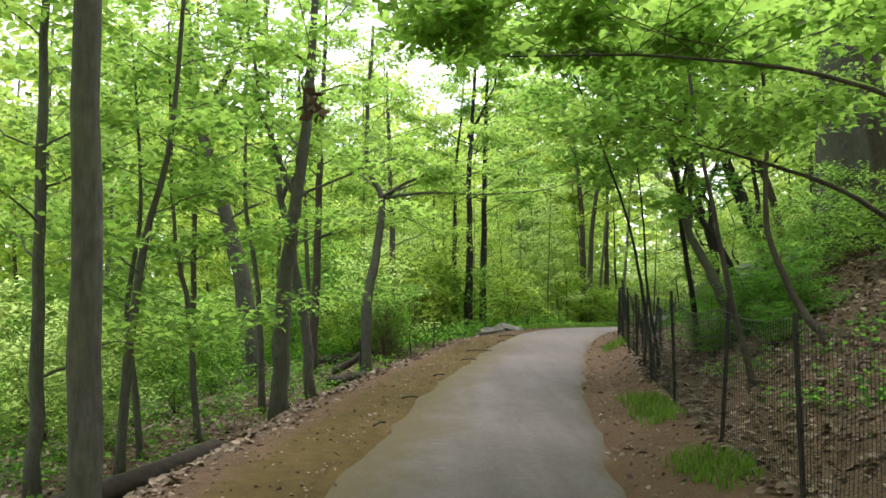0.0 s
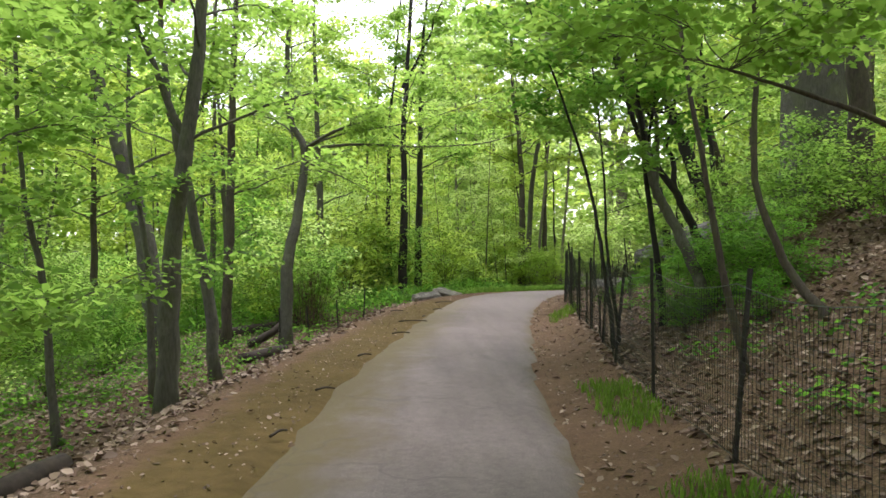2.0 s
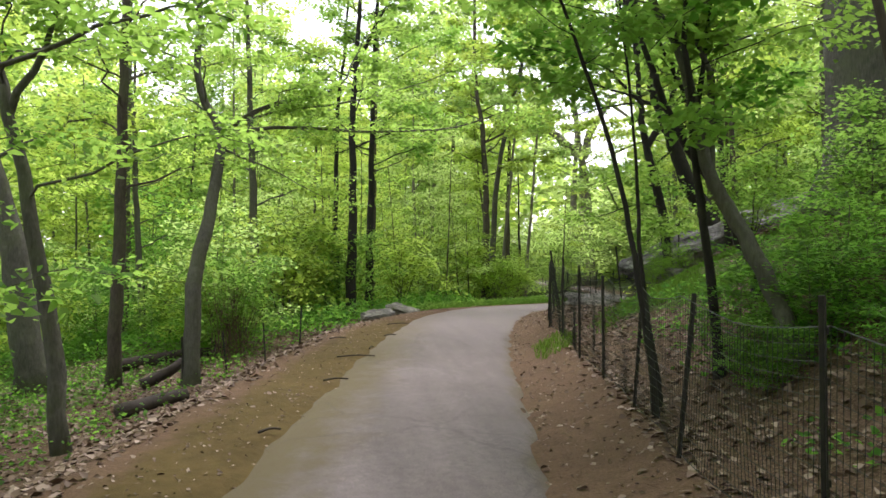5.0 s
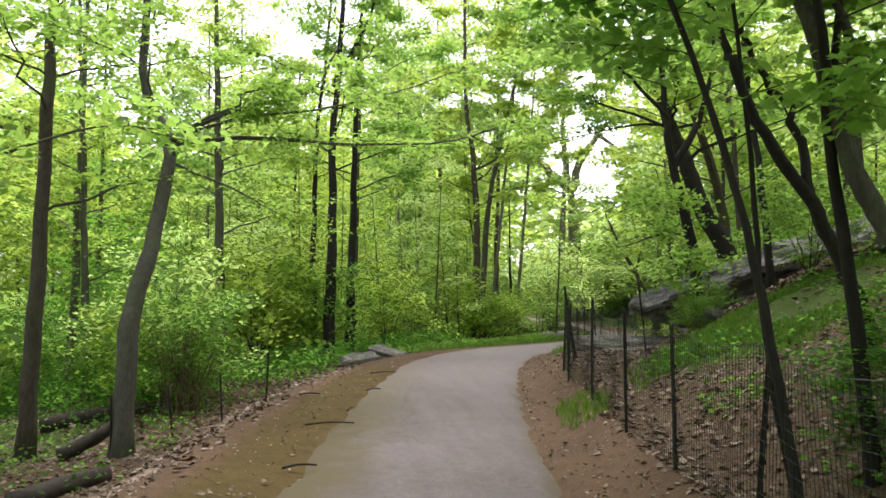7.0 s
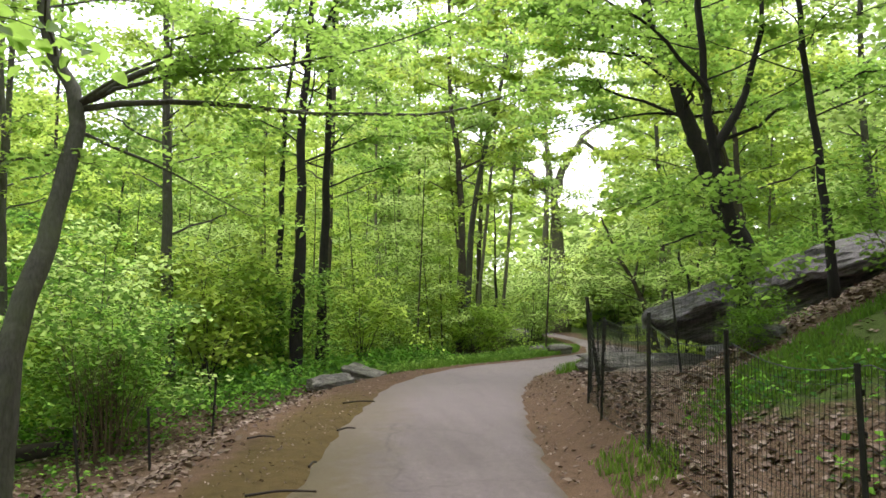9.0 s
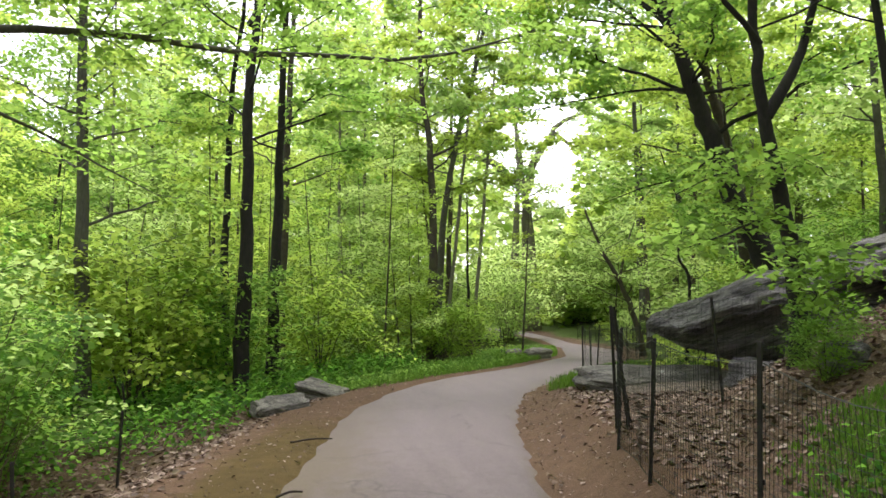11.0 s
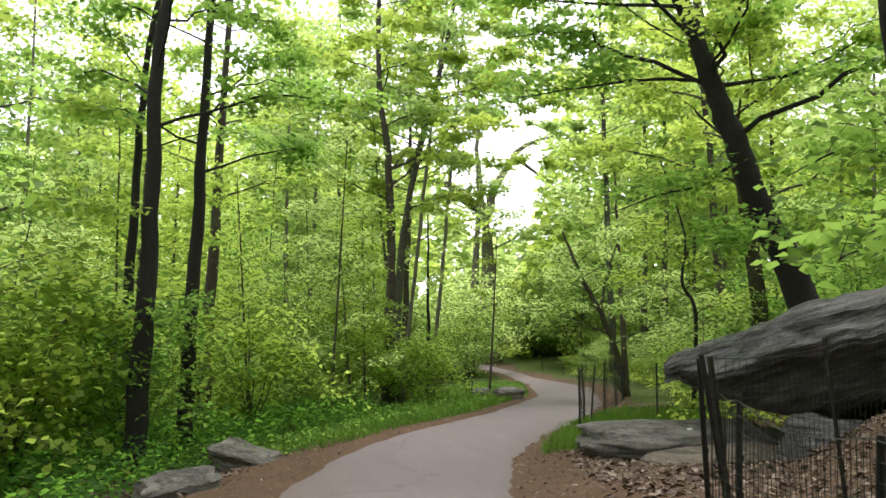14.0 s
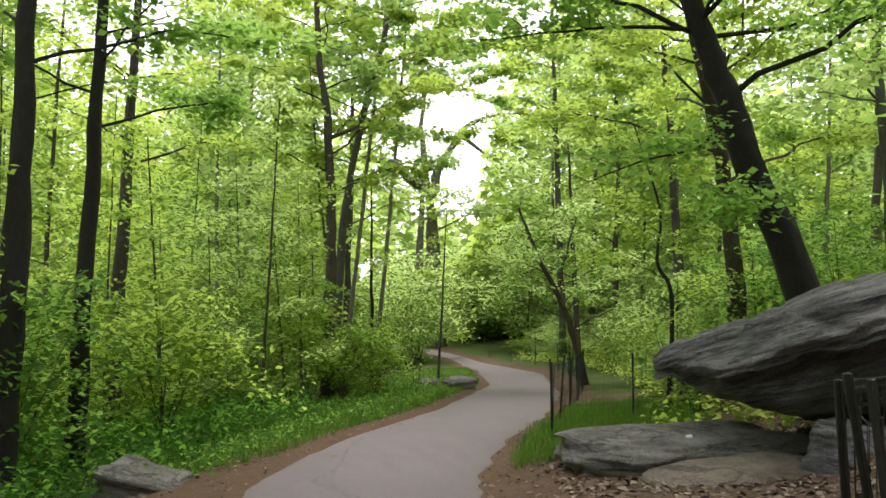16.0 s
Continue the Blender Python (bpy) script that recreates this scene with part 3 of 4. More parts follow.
# ---- fences ----
def net(name, a, b, za, zb, height, parent, rng, pitch=0.045, rows=14):
    """A sagging plastic net between two posts: thin upright and level strands."""
    verts, faces = [], []
    length = math.hypot(b[0] - a[0], b[1] - a[1])
    ux, uy = (b[0] - a[0]) / length, (b[1] - a[1]) / length
    sag, ph = rng.uniform(0.02, 0.08), rng.uniform(0, 6)

    def spot(k, h):
        belly = math.sin(k * math.pi)
        z = za + (zb - za) * k + 0.04 + (height - sag * belly * 1.2) * h
        w = 0.03 * math.sin(k * 7 + ph) * math.sin(h * 3 + ph) * belly
        return Vector((a[0] + (b[0] - a[0]) * k - uy * w, a[1] + (b[1] - a[1]) * k + ux * w, z))

    count = max(6, int(length / pitch))
    t = 0.0017
    for i in range(count + 1):
        k = i / count
        for s in range(3):
            p, q = spot(k, s / 3), spot(k, (s + 1) / 3)
            n0 = len(verts)
            for c in (p, q):
                verts += [c + Vector((ux * t, uy * t, 0)), c + Vector((-ux * t * 0.5 - uy * t, -uy * t * 0.5 + ux * t, 0)), c + Vector((-ux * t * 0.5 + uy * t, -uy * t * 0.5 - ux * t, 0))]
            faces += [(n0, n0 + 1, n0 + 4, n0 + 3), (n0 + 1, n0 + 2, n0 + 5, n0 + 4), (n0 + 2, n0, n0 + 3, n0 + 5)]
    for j in range(rows + 1):
        h = j / rows
        tt = t * (1.6 if j in (0, rows) else 0.8)
        for s in range(6):
            p, q = spot(s / 6, h), spot((s + 1) / 6, h)
            n0 = len(verts)
            for c in (p, q):
                verts += [c + Vector((0, 0, tt)), c + Vector((-uy * tt, ux * tt, -tt)), c + Vector((uy * tt, -ux * tt, -tt))]
            faces += [(n0, n0 + 1, n0 + 4, n0 + 3), (n0 + 1, n0 + 2, n0 + 5, n0 + 4), (n0 + 2, n0, n0 + 3, n0 + 5)]
    return mesh_object(name, verts, faces, NET, parent)


def post(parent, x, y, z, height, rng, r=0.0115, tilt=0.05, name="post", lean=0.0):
    """A steel stake, T-shaped in section, slightly out of plumb."""
    bm = bmesh.new()
    for sx, sy, oy in ((r * 1.5, r * 0.35, 0), (r * 0.4, r * 1.1, r * 1.0)):
        g = bmesh.ops.create_cube(bm, size=1)["verts"]
        for v in g:
            v.co = Vector((v.co.x * sx * 2, v.co.y * sy * 2 + oy, (v.co.z + 0.5) * (height + 0.2) - 0.2))
    for k in range(5):
        g = bmesh.ops.create_cube(bm, size=1)["verts"]
        for v in g:
            v.co = Vector((v.co.x * r * 1.2, v.co.y * r * 1.2 - r * 0.7, v.co.z * 0.03 + height * (0.2 + 0.17 * k)))
    bmesh.ops.bevel(bm, geom=bm.edges[:], offset=0.002, segments=1, affect="EDGES")
    me = bpy.data.meshes.new(name)
    bm.to_mesh(me)
    bm.free()
    me.materials.append(POST)
    ob = new(name, me)
    ob.parent = parent
    turn = rng.uniform(0, 90)
    ob.matrix_basis = pose(x, y, z, math.degrees(rng.normal(0, tilt)), math.degrees(rng.normal(0, tilt)) + lean) @ pose(0, 0, 0, 0, 0, turn)
    return ob


def fence(label, spots, height, seed, with_net=True, pitch=0.045, rows=14, tilt=0.045, extra=0, skip=0, bundle=()):
    root = new("fence")
    rng = np.random.default_rng(seed)
    zs = [ground_z(x, y) for x, y in spots]
    for (x, y), z in list(zip(spots, zs))[skip:]:
        post(root, x, y, z, height * rng.uniform(0.98, 1.1), rng, tilt=tilt)
        for _ in range(extra):
            post(root, x + rng.normal(0, 0.12), y + rng.normal(0, 0.12), z, height * rng.uniform(0.95, 1.1), rng, tilt=tilt * 1.5)
    for x, y, lean in bundle:
        post(root, x, y, ground_z(x, y), height * 1.08, rng, r=0.012, tilt=0.02, lean=lean)
    if with_net:
        for i in range(len(spots) - 1):
            net("net_panel", spots[i], spots[i + 1], zs[i], zs[i + 1], height - 0.06, root, rng, pitch, rows)
    return tagged(root, label, "fence", "park fences")


fence("dark steel stakes with black plastic net along the path", [(1.95, -4), (2.0, -1.6), (2.05, 0.6), (2.1, 2.6), (2.15, 4.4), (2.25, 6.05), (2.42, 7.9), (2.66, 9.8), (2.95, 11.3), (3.2, 12.8), (3.38, 14.2), (3.65, 15.9), (3.92, 17.6), (4.2, 18.7), (4.48, 19.3)], 1.12, 1, bundle=((4.5, 19.1, -8), (4.58, 19.2, -10)))
fence("dark steel stakes with black net climbing to the boulder", [(4.5, 19.32), (6.1, 19.9), (7.5, 20.3)], 1.22, 2, pitch=0.075, rows=11, skip=1)
fence("leaning dark stakes with black net at the bend", [(7.3, 26.55), (8.15, 28.0), (9.6, 29.9), (11.2, 32.2), (13.0, 34.9), (14.8, 38.2), (16.4, 41.4), (17.8, 44.6), (18.8, 48.5), (19.8, 53), (20.8, 58)], 1.1, 3, pitch=0.09, rows=9)
fence("black net on stakes running up the grassy slope", [(8.3, 28.05), (9.5, 27.7), (10.7, 27.5)], 1.05, 4, pitch=0.07, rows=11)
fence("short dark stakes leaning along the wooded bank", [(-0.6, 21.2), (-1.15, 19.6), (-1.75, 18.9), (-0.9, 23.6), (-2.2, 17.4)], 0.78, 5, False, tilt=0.08)
fence("dark stakes standing together in the grass", [(9.6, 39.3), (9.85, 39.6), (10.0, 40.2)], 1.05, 6, False, tilt=0.06)

# ---- trees beside the path ----
R = lambda s: np.random.default_rng(s)
SMALL = "slim grey-barked tree with layered bright green leaves"

grow("tree", "smooth grey trunk beside the dirt verge, leafy above", leaning(-1.55, 3.15, (-1.68, 3.3, 7.5)), 0.078, R(1), BARK_GREY, LEAF_MID, 13, 3.4, 2.0, 2600, 0.10)
grow("tree", SMALL, leaning(-4.1, 7.2, (-4.2, 7.4, 7.0)), 0.075, R(2), BARK_GREY, LEAF_MID, 16, 1.2, 1.7, 3000, 0.09)
grow("tree", SMALL, [at_ground(-3.45, 7.6), (-3.3, 7.7, 1.5), (-3.0, 7.8, 3.2), (-2.8, 7.8, 6.4)], 0.055, R(3), BARK_GREY, LEAF_MID, 16, 1.0, 1.5, 3000, 0.09)
grow("tree", "thick grey tree leaning over the bank", [at_ground(-5.2, 19.2), (-5.6, 19.4, 1.2), (-6.1, 19.6, 3.0), (-7.0, 19.8, 6.0), (-7.6, 20, 10.5)], 0.29, R(4), BARK_GREY, LEAF_SPRING, 18, 3.5, 3.4, 5200, 0.11, extra=[([(-6.9, 19.8, 5.6), (-6.0, 19.6, 7.4), (-5.2, 19.5, 10)], 0.12)])
grow("tree", "grey-brown tree on the edge of the bank", [at_ground(-2.5, 10.6), (-2.45, 10.65, 1.2), (-2.25, 10.8, 3.0), (-2.1, 11, 5.2), (-2.0, 11, 9.0)], 0.135, R(5), BARK_GREY, LEAF_MID, 15, 3.0, 2.4, 4200, 0.10, extra=[([(-2.28, 10.8, 2.6), (-2.9, 10.9, 4.0), (-3.2, 11, 6.4)], 0.055)])
grow("tree", "forked slim tree on the leafy bank", [at_ground(-2.55, 13.4), (-2.85, 13.5, 1.3), (-3.2, 13.6, 2.9), (-3.5, 13.7, 4.6), (-3.6, 13.8, 8.0)], 0.1, R(6), BARK_GREY, LEAF_MID, 15, 2.6, 2.2, 3800, 0.09, extra=[([(-3.2, 13.6, 2.9), (-2.7, 13.5, 4.0), (-2.5, 13.4, 6.5)], 0.05)])
grow("tree", "thin grey sapling among others on the bank", [at_ground(-3.15, 12.2), (-3.25, 12.2, 1.2), (-3.5, 12.3, 3.0), (-3.5, 12.4, 6.0)], 0.06, R(7), BARK_GREY, LEAF_MID, 15, 1.4, 1.5, 2600, 0.09)
grow("tree", "thin crooked sapling on the bank", [at_ground(-3.3, 9.6), (-3.5, 9.7, 1.0), (-3.75, 9.8, 2.2), (-3.9, 9.9, 5.0)], 0.05, R(8), BARK_GREY, LEAF_MID, 15, 1.2, 1.4, 2400, 0.09)
grow("tree", "thin bent sapling on the bank", [at_ground(-3.75, 8.9), (-4.0, 9, 1.1), (-3.9, 9.1, 2.4), (-4.1, 9.2, 4.6)], 0.045, R(9), BARK_GREY, LEAF_MID, 14, 1.0, 1.4, 2200, 0.09)
grow("tree", "slim grey tree with a long branch over the path", [at_ground(-2.1, 17.5), (-2.1, 17.7, 0.8), (-1.9, 18.2, 2.2), (-1.85, 18.6, 3.5), (-2.25, 18.7, 4.6), (-2.1, 18.8, 8.0)], 0.15, R(10), BARK_GREY, LEAF_MID, 16, 4.0, 2.6, 9000, 0.075,
     extra=[([(-1.85, 18.6, 3.45), (-0.8, 18.7, 3.62), (0.8, 18.8, 3.6), (2.4, 19.0, 3.75), (3.6, 19.2, 4.2)], 0.042), ([(-1.85, 18.6, 3.5), (-0.9, 18.5, 4.0), (0.2, 18.4, 4.3), (0.7, 18.3, 5.2)], 0.05), ([(-1.85, 18.6, 3.5), (-0.9, 18.55, 3.85), (0.2, 18.5, 4.05), (1.4, 18.5, 4.35), (3.0, 18.3, 4.9)], 0.03), ([(-1.8, 18.6, 3.2), (-1.0, 19.2, 2.9), (0.0, 19.7, 2.4)], 0.025)])
grow("tree", "dark slim trunk down the bank", leaning(-3.5, 18.1, (-3.2, 18.2, 8.5)), 0.125, R(11), BARK_BROWN, LEAF_MID, 13, 3.0, 2.2, 3200, 0.09)
grow("tree", SMALL, leaning(-2.1, 26.1, (-2.5, 26.6, 9.0)), 0.15, R(12), BARK_GREY, LEAF_SPRING, 16, 3.4, 2.4, 4200, 0.10, False)
grow("tree", SMALL, leaning(-5.0, 25.5, (-5.6, 26.0, 9.0)), 0.1, R(13), BARK_GREY, LEAF_SPRING, 16, 2.4, 2.2, 3400, 0.10, False)
grow("tree", SMALL, leaning(-6.2, 28, (-6.0, 28, 10.0)), 0.13, R(14), BARK_GREY, LEAF_SPRING, 16, 3.0, 2.6, 3600, 0.11, False)
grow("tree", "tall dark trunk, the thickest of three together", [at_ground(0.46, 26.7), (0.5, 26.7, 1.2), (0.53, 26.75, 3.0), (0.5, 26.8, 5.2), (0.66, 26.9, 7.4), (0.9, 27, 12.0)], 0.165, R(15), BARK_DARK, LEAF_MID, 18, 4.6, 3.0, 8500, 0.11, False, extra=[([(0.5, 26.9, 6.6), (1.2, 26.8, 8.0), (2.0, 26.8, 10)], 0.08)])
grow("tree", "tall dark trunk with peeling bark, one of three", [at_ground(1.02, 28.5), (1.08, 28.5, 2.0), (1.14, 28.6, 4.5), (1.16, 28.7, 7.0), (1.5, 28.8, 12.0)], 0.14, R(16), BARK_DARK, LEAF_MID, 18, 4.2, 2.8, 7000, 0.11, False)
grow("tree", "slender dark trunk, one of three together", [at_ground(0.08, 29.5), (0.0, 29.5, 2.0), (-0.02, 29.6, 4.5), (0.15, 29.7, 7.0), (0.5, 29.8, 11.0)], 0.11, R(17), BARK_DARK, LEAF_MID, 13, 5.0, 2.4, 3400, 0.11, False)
grow("tree", "brown trunk behind the dark three", leaning(1.2, 33.5, (1.5, 34, 11)), 0.17, R(18), BARK_BROWN, LEAF_SPRING, 14, 5.0, 3.0, 3600, 0.12, False)
grow("tree", "tall brown tree at the edge of the grass", [at_ground(6.32, 36.8), (6.32, 36.8, 1.5), (6.34, 36.9, 4.0), (6.2, 37, 6.5), (5.9, 37.1, 9.0), (5.8, 37.2, 15)], 0.19, R(19), BARK_BROWN, LEAF_SPRING, 22, 5.0, 4.0, 10500, 0.15, False, extra=[([(6.3, 36.9, 2.4), (6.0, 37.1, 5.0), (5.7, 37.3, 8.5)], 0.05), ([(6.25, 37, 6.0), (7.4, 37, 6.6), (8.6, 37.2, 7.6)], 0.06)])
grow("tree", "old broad tree with arching limbs across the clearing", [at_ground(22.6, 72.5), (22.5, 72.5, 3), (22.4, 72.5, 7), (22.0, 72.5, 10.5)], 0.95, R(20), BARK_HAZED, LEAF_HAZED, 8, 9, 6, 3600, 0.24, False, spread=0.5, twigs=4,
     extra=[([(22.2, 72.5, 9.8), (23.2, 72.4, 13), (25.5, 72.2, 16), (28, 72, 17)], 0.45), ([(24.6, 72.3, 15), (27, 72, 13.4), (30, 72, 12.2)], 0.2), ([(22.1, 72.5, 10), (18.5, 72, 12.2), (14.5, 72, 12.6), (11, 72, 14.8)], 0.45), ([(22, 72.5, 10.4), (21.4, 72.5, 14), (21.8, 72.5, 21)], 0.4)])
grow("tree", "grey trunk close beside the old broad tree", leaning(20.8, 71.8, (21.4, 72, 12)), 0.5, R(21), BARK_HAZED, LEAF_HAZED, 6, 9, 4, 1500, 0.24, False, spread=0.5)
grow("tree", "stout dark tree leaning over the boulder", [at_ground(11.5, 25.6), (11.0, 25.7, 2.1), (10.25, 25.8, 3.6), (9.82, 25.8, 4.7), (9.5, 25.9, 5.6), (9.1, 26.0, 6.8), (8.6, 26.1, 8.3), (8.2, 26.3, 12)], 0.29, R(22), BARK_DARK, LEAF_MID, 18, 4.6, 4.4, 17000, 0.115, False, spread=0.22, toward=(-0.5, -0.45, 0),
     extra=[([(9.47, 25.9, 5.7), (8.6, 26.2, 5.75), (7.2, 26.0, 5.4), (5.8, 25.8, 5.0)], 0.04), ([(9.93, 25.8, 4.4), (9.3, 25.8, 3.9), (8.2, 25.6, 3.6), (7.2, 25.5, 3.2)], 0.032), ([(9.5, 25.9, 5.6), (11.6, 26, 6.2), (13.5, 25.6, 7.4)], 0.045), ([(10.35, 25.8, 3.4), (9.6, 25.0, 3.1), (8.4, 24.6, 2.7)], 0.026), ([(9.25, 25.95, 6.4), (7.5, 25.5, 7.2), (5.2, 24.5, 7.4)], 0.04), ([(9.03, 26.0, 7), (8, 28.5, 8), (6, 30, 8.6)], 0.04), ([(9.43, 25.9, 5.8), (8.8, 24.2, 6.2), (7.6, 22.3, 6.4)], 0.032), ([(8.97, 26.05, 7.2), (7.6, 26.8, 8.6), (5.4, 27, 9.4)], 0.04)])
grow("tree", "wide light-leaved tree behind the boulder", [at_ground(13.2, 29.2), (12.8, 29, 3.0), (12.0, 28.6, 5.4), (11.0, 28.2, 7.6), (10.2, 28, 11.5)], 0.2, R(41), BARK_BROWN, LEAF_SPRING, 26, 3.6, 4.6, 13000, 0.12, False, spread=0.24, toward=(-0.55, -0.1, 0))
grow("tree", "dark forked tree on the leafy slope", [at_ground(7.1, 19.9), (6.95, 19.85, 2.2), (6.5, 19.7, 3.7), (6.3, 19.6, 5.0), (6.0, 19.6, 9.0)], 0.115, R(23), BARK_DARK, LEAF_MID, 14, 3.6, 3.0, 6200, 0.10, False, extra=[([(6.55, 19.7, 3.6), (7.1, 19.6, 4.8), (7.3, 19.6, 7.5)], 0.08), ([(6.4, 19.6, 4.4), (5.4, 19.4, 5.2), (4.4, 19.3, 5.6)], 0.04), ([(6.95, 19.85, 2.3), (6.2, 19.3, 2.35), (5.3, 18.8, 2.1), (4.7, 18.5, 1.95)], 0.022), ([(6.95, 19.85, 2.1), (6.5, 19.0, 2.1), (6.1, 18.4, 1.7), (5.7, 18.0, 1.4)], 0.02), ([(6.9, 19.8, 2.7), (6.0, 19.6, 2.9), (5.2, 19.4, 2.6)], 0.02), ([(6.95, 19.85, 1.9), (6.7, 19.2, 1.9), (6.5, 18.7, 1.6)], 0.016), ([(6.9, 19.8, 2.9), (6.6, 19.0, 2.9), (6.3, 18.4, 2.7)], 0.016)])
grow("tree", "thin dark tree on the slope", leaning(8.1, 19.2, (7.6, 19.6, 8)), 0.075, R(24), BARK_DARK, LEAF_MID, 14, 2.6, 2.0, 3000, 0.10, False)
grow("tree", "grey tree leaning from the slope over the fence", [at_ground(4.18, 10.85), (4.02, 11.0, 1.17), (3.79, 11.3, 1.87), (3.66, 11.4, 2.25), (3.47, 11.7, 3.43), (3.3, 12.0, 4.25), (3.0, 12.4, 7.5)], 0.088, R(25), BARK_GREY, LEAF_MID, 15, 2.6, 2.4, 4600, 0.09, False, flare=1.5, extra=[([(3.68, 11.4, 2.15), (3.72, 11.5, 2.9), (3.66, 11.6, 4.0), (3.7, 11.7, 6)], 0.045)])
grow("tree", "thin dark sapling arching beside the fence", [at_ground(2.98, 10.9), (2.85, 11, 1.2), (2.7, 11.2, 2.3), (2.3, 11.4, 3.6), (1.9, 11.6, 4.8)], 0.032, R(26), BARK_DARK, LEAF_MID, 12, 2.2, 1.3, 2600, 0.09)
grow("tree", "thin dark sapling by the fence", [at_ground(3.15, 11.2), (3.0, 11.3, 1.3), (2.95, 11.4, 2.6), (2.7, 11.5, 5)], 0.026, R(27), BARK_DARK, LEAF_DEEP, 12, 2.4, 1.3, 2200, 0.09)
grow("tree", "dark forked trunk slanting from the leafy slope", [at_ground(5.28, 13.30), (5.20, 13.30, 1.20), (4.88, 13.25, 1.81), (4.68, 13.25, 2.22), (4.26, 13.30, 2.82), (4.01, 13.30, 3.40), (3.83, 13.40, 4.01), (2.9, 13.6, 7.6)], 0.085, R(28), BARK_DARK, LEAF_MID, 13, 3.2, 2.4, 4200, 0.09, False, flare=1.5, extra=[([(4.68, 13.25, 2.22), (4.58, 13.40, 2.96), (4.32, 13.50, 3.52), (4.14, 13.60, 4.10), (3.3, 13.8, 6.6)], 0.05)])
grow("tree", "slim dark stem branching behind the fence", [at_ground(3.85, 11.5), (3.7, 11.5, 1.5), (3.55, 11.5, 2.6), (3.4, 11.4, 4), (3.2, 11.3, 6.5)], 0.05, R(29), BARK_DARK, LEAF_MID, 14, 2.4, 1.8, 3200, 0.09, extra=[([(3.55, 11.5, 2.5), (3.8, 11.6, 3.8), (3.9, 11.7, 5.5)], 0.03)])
grow("tree", "thin sapling rising through the fence", [at_ground(3.3, 8.0), (3.1, 8.1, 1.2), (2.95, 8.2, 2.2), (2.8, 8.3, 3.3), (2.5, 8.4, 6)], 0.04, R(30), BARK_BROWN, LEAF_MID, 13, 2.6, 1.8, 2600, 0.09)
grow("tree", "thin crooked tree on the leafy slope", [at_ground(4.4, 8.6), (4.25, 9.0, 1.1), (4.0, 9.3, 2.1), (4.1, 9.5, 3.6), (3.9, 9.5, 6.5)], 0.055, R(31), BARK_BROWN, LEAF_MID, 14, 2.4, 2.2, 3600, 0.09)
grow("tree", "massive old grey trunk high on the slope", leaning(8.3, 15.4, (7.9, 15.6, 14)), 0.66, R(32), BARK_GREY, LEAF_MID, 12, 6, 4.0, 3600, 0.11, flare=1.6)
grow("tree", "dark trunk on the slope", leaning(7.4, 12.6, (7.0, 12.8, 10)), 0.2, R(33), BARK_BROWN, LEAF_MID, 14, 3.9, 2.8, 3200, 0.10, False)
grow("tree", "curving limb of a young tree reaching from the slope", [at_ground(4.8, 6.0), (4.1, 6.2, 1.7), (3.4, 6.3, 2.2), (2.9, 6.4, 2.42), (2.4, 6.5, 2.6)], 0.034, R(34), BARK_BROWN, LEAF_MID, 14, 1.9, 1.3, 1700, 0.08)
grow("tree", "young tree spreading leaves over the path", [at_ground(3.6, 3.4), (3.2, 3.8, 1.8), (2.6, 4.4, 2.6), (1.6, 5.2, 3.05), (0.5, 6.0, 3.3)], 0.024, R(35), BARK_BROWN, LEAF_MID, 22, 2.2, 2.1, 13000, 0.085)
grow("tree", "thin curved sapling on the grassy slope", [at_ground(10.9, 28.6), (11.0, 28.6, 1.7), (10.75, 28.7, 2.4), (10.9, 28.8, 3.4), (10.4, 28.9, 5)], 0.05, R(36), BARK_DARK, LEAF_SPRING, 13, 1.9, 1.6, 2600, 0.09)
grow("tree", "leaning young tree with a wide light crown", [at_ground(13.9, 36.2), (13.3, 36, 0.8), (12.6, 35.8, 2.0), (11.9, 35.6, 3.0), (11.3, 35.5, 4.2)], 0.12, R(37), BARK_BROWN, LEAF_HAZED, 16, 1.5, 2.6, 4600, 0.11, False, extra=[([(12.7, 35.8, 1.8), (13.1, 36, 3.0), (13.6, 36, 4.6)], 0.06)])
grow("tree", "slim trunk beyond the bend", leaning(17.6, 42.6, (17.3, 43, 8)), 0.14, R(38), BARK_BROWN, LEAF_HAZED, 14, 2.6, 2.6, 3200, 0.13, False)
grow("tree", "thin dark stem beside the far path", leaning(9.5, 43.8, (9.4, 44, 6)), 0.09, R(39), BARK_DARK, LEAF_HAZED, 9, 2.2, 1.4, 1200, 0.11, False)
grow("tree", "slight sapling in the grass by the bend", leaning(10.6, 39.8, (10.9, 40, 4.5)), 0.05, R(40), BARK_BROWN, LEAF_SPRING, 10, 1.2, 1.0, 900, 0.09, False)
for k, (x, y) in enumerate(((4.85, 34.4), (5.3, 34.9), (4.4, 39.1), (2.7, 38.1), (3.3, 35.5), (2.2, 31.2), (3.9, 31.6), (-0.4, 31.5), (-2.6, 30.5), (-4.4, 32.4), (5.4, 41.5), (0.9, 36.5), (-1.4, 34.2), (2.4, 42.5), (-3.6, 37.5), (7.4, 43.6))):
    grow("sapling", "slender many-leaved sapling in the undergrowth", leaning(x, y, (x + R(60 + k).normal(0, 0.4), y, 3.4 + (k % 4) * 1.1)), 0.035, R(70 + k), BARK_BROWN, LEAF_SPRING if k % 2 else LEAF_HAZED, 16, 0.8, 1.05, 2300, 0.09, False, group="saplings", category="sapling")

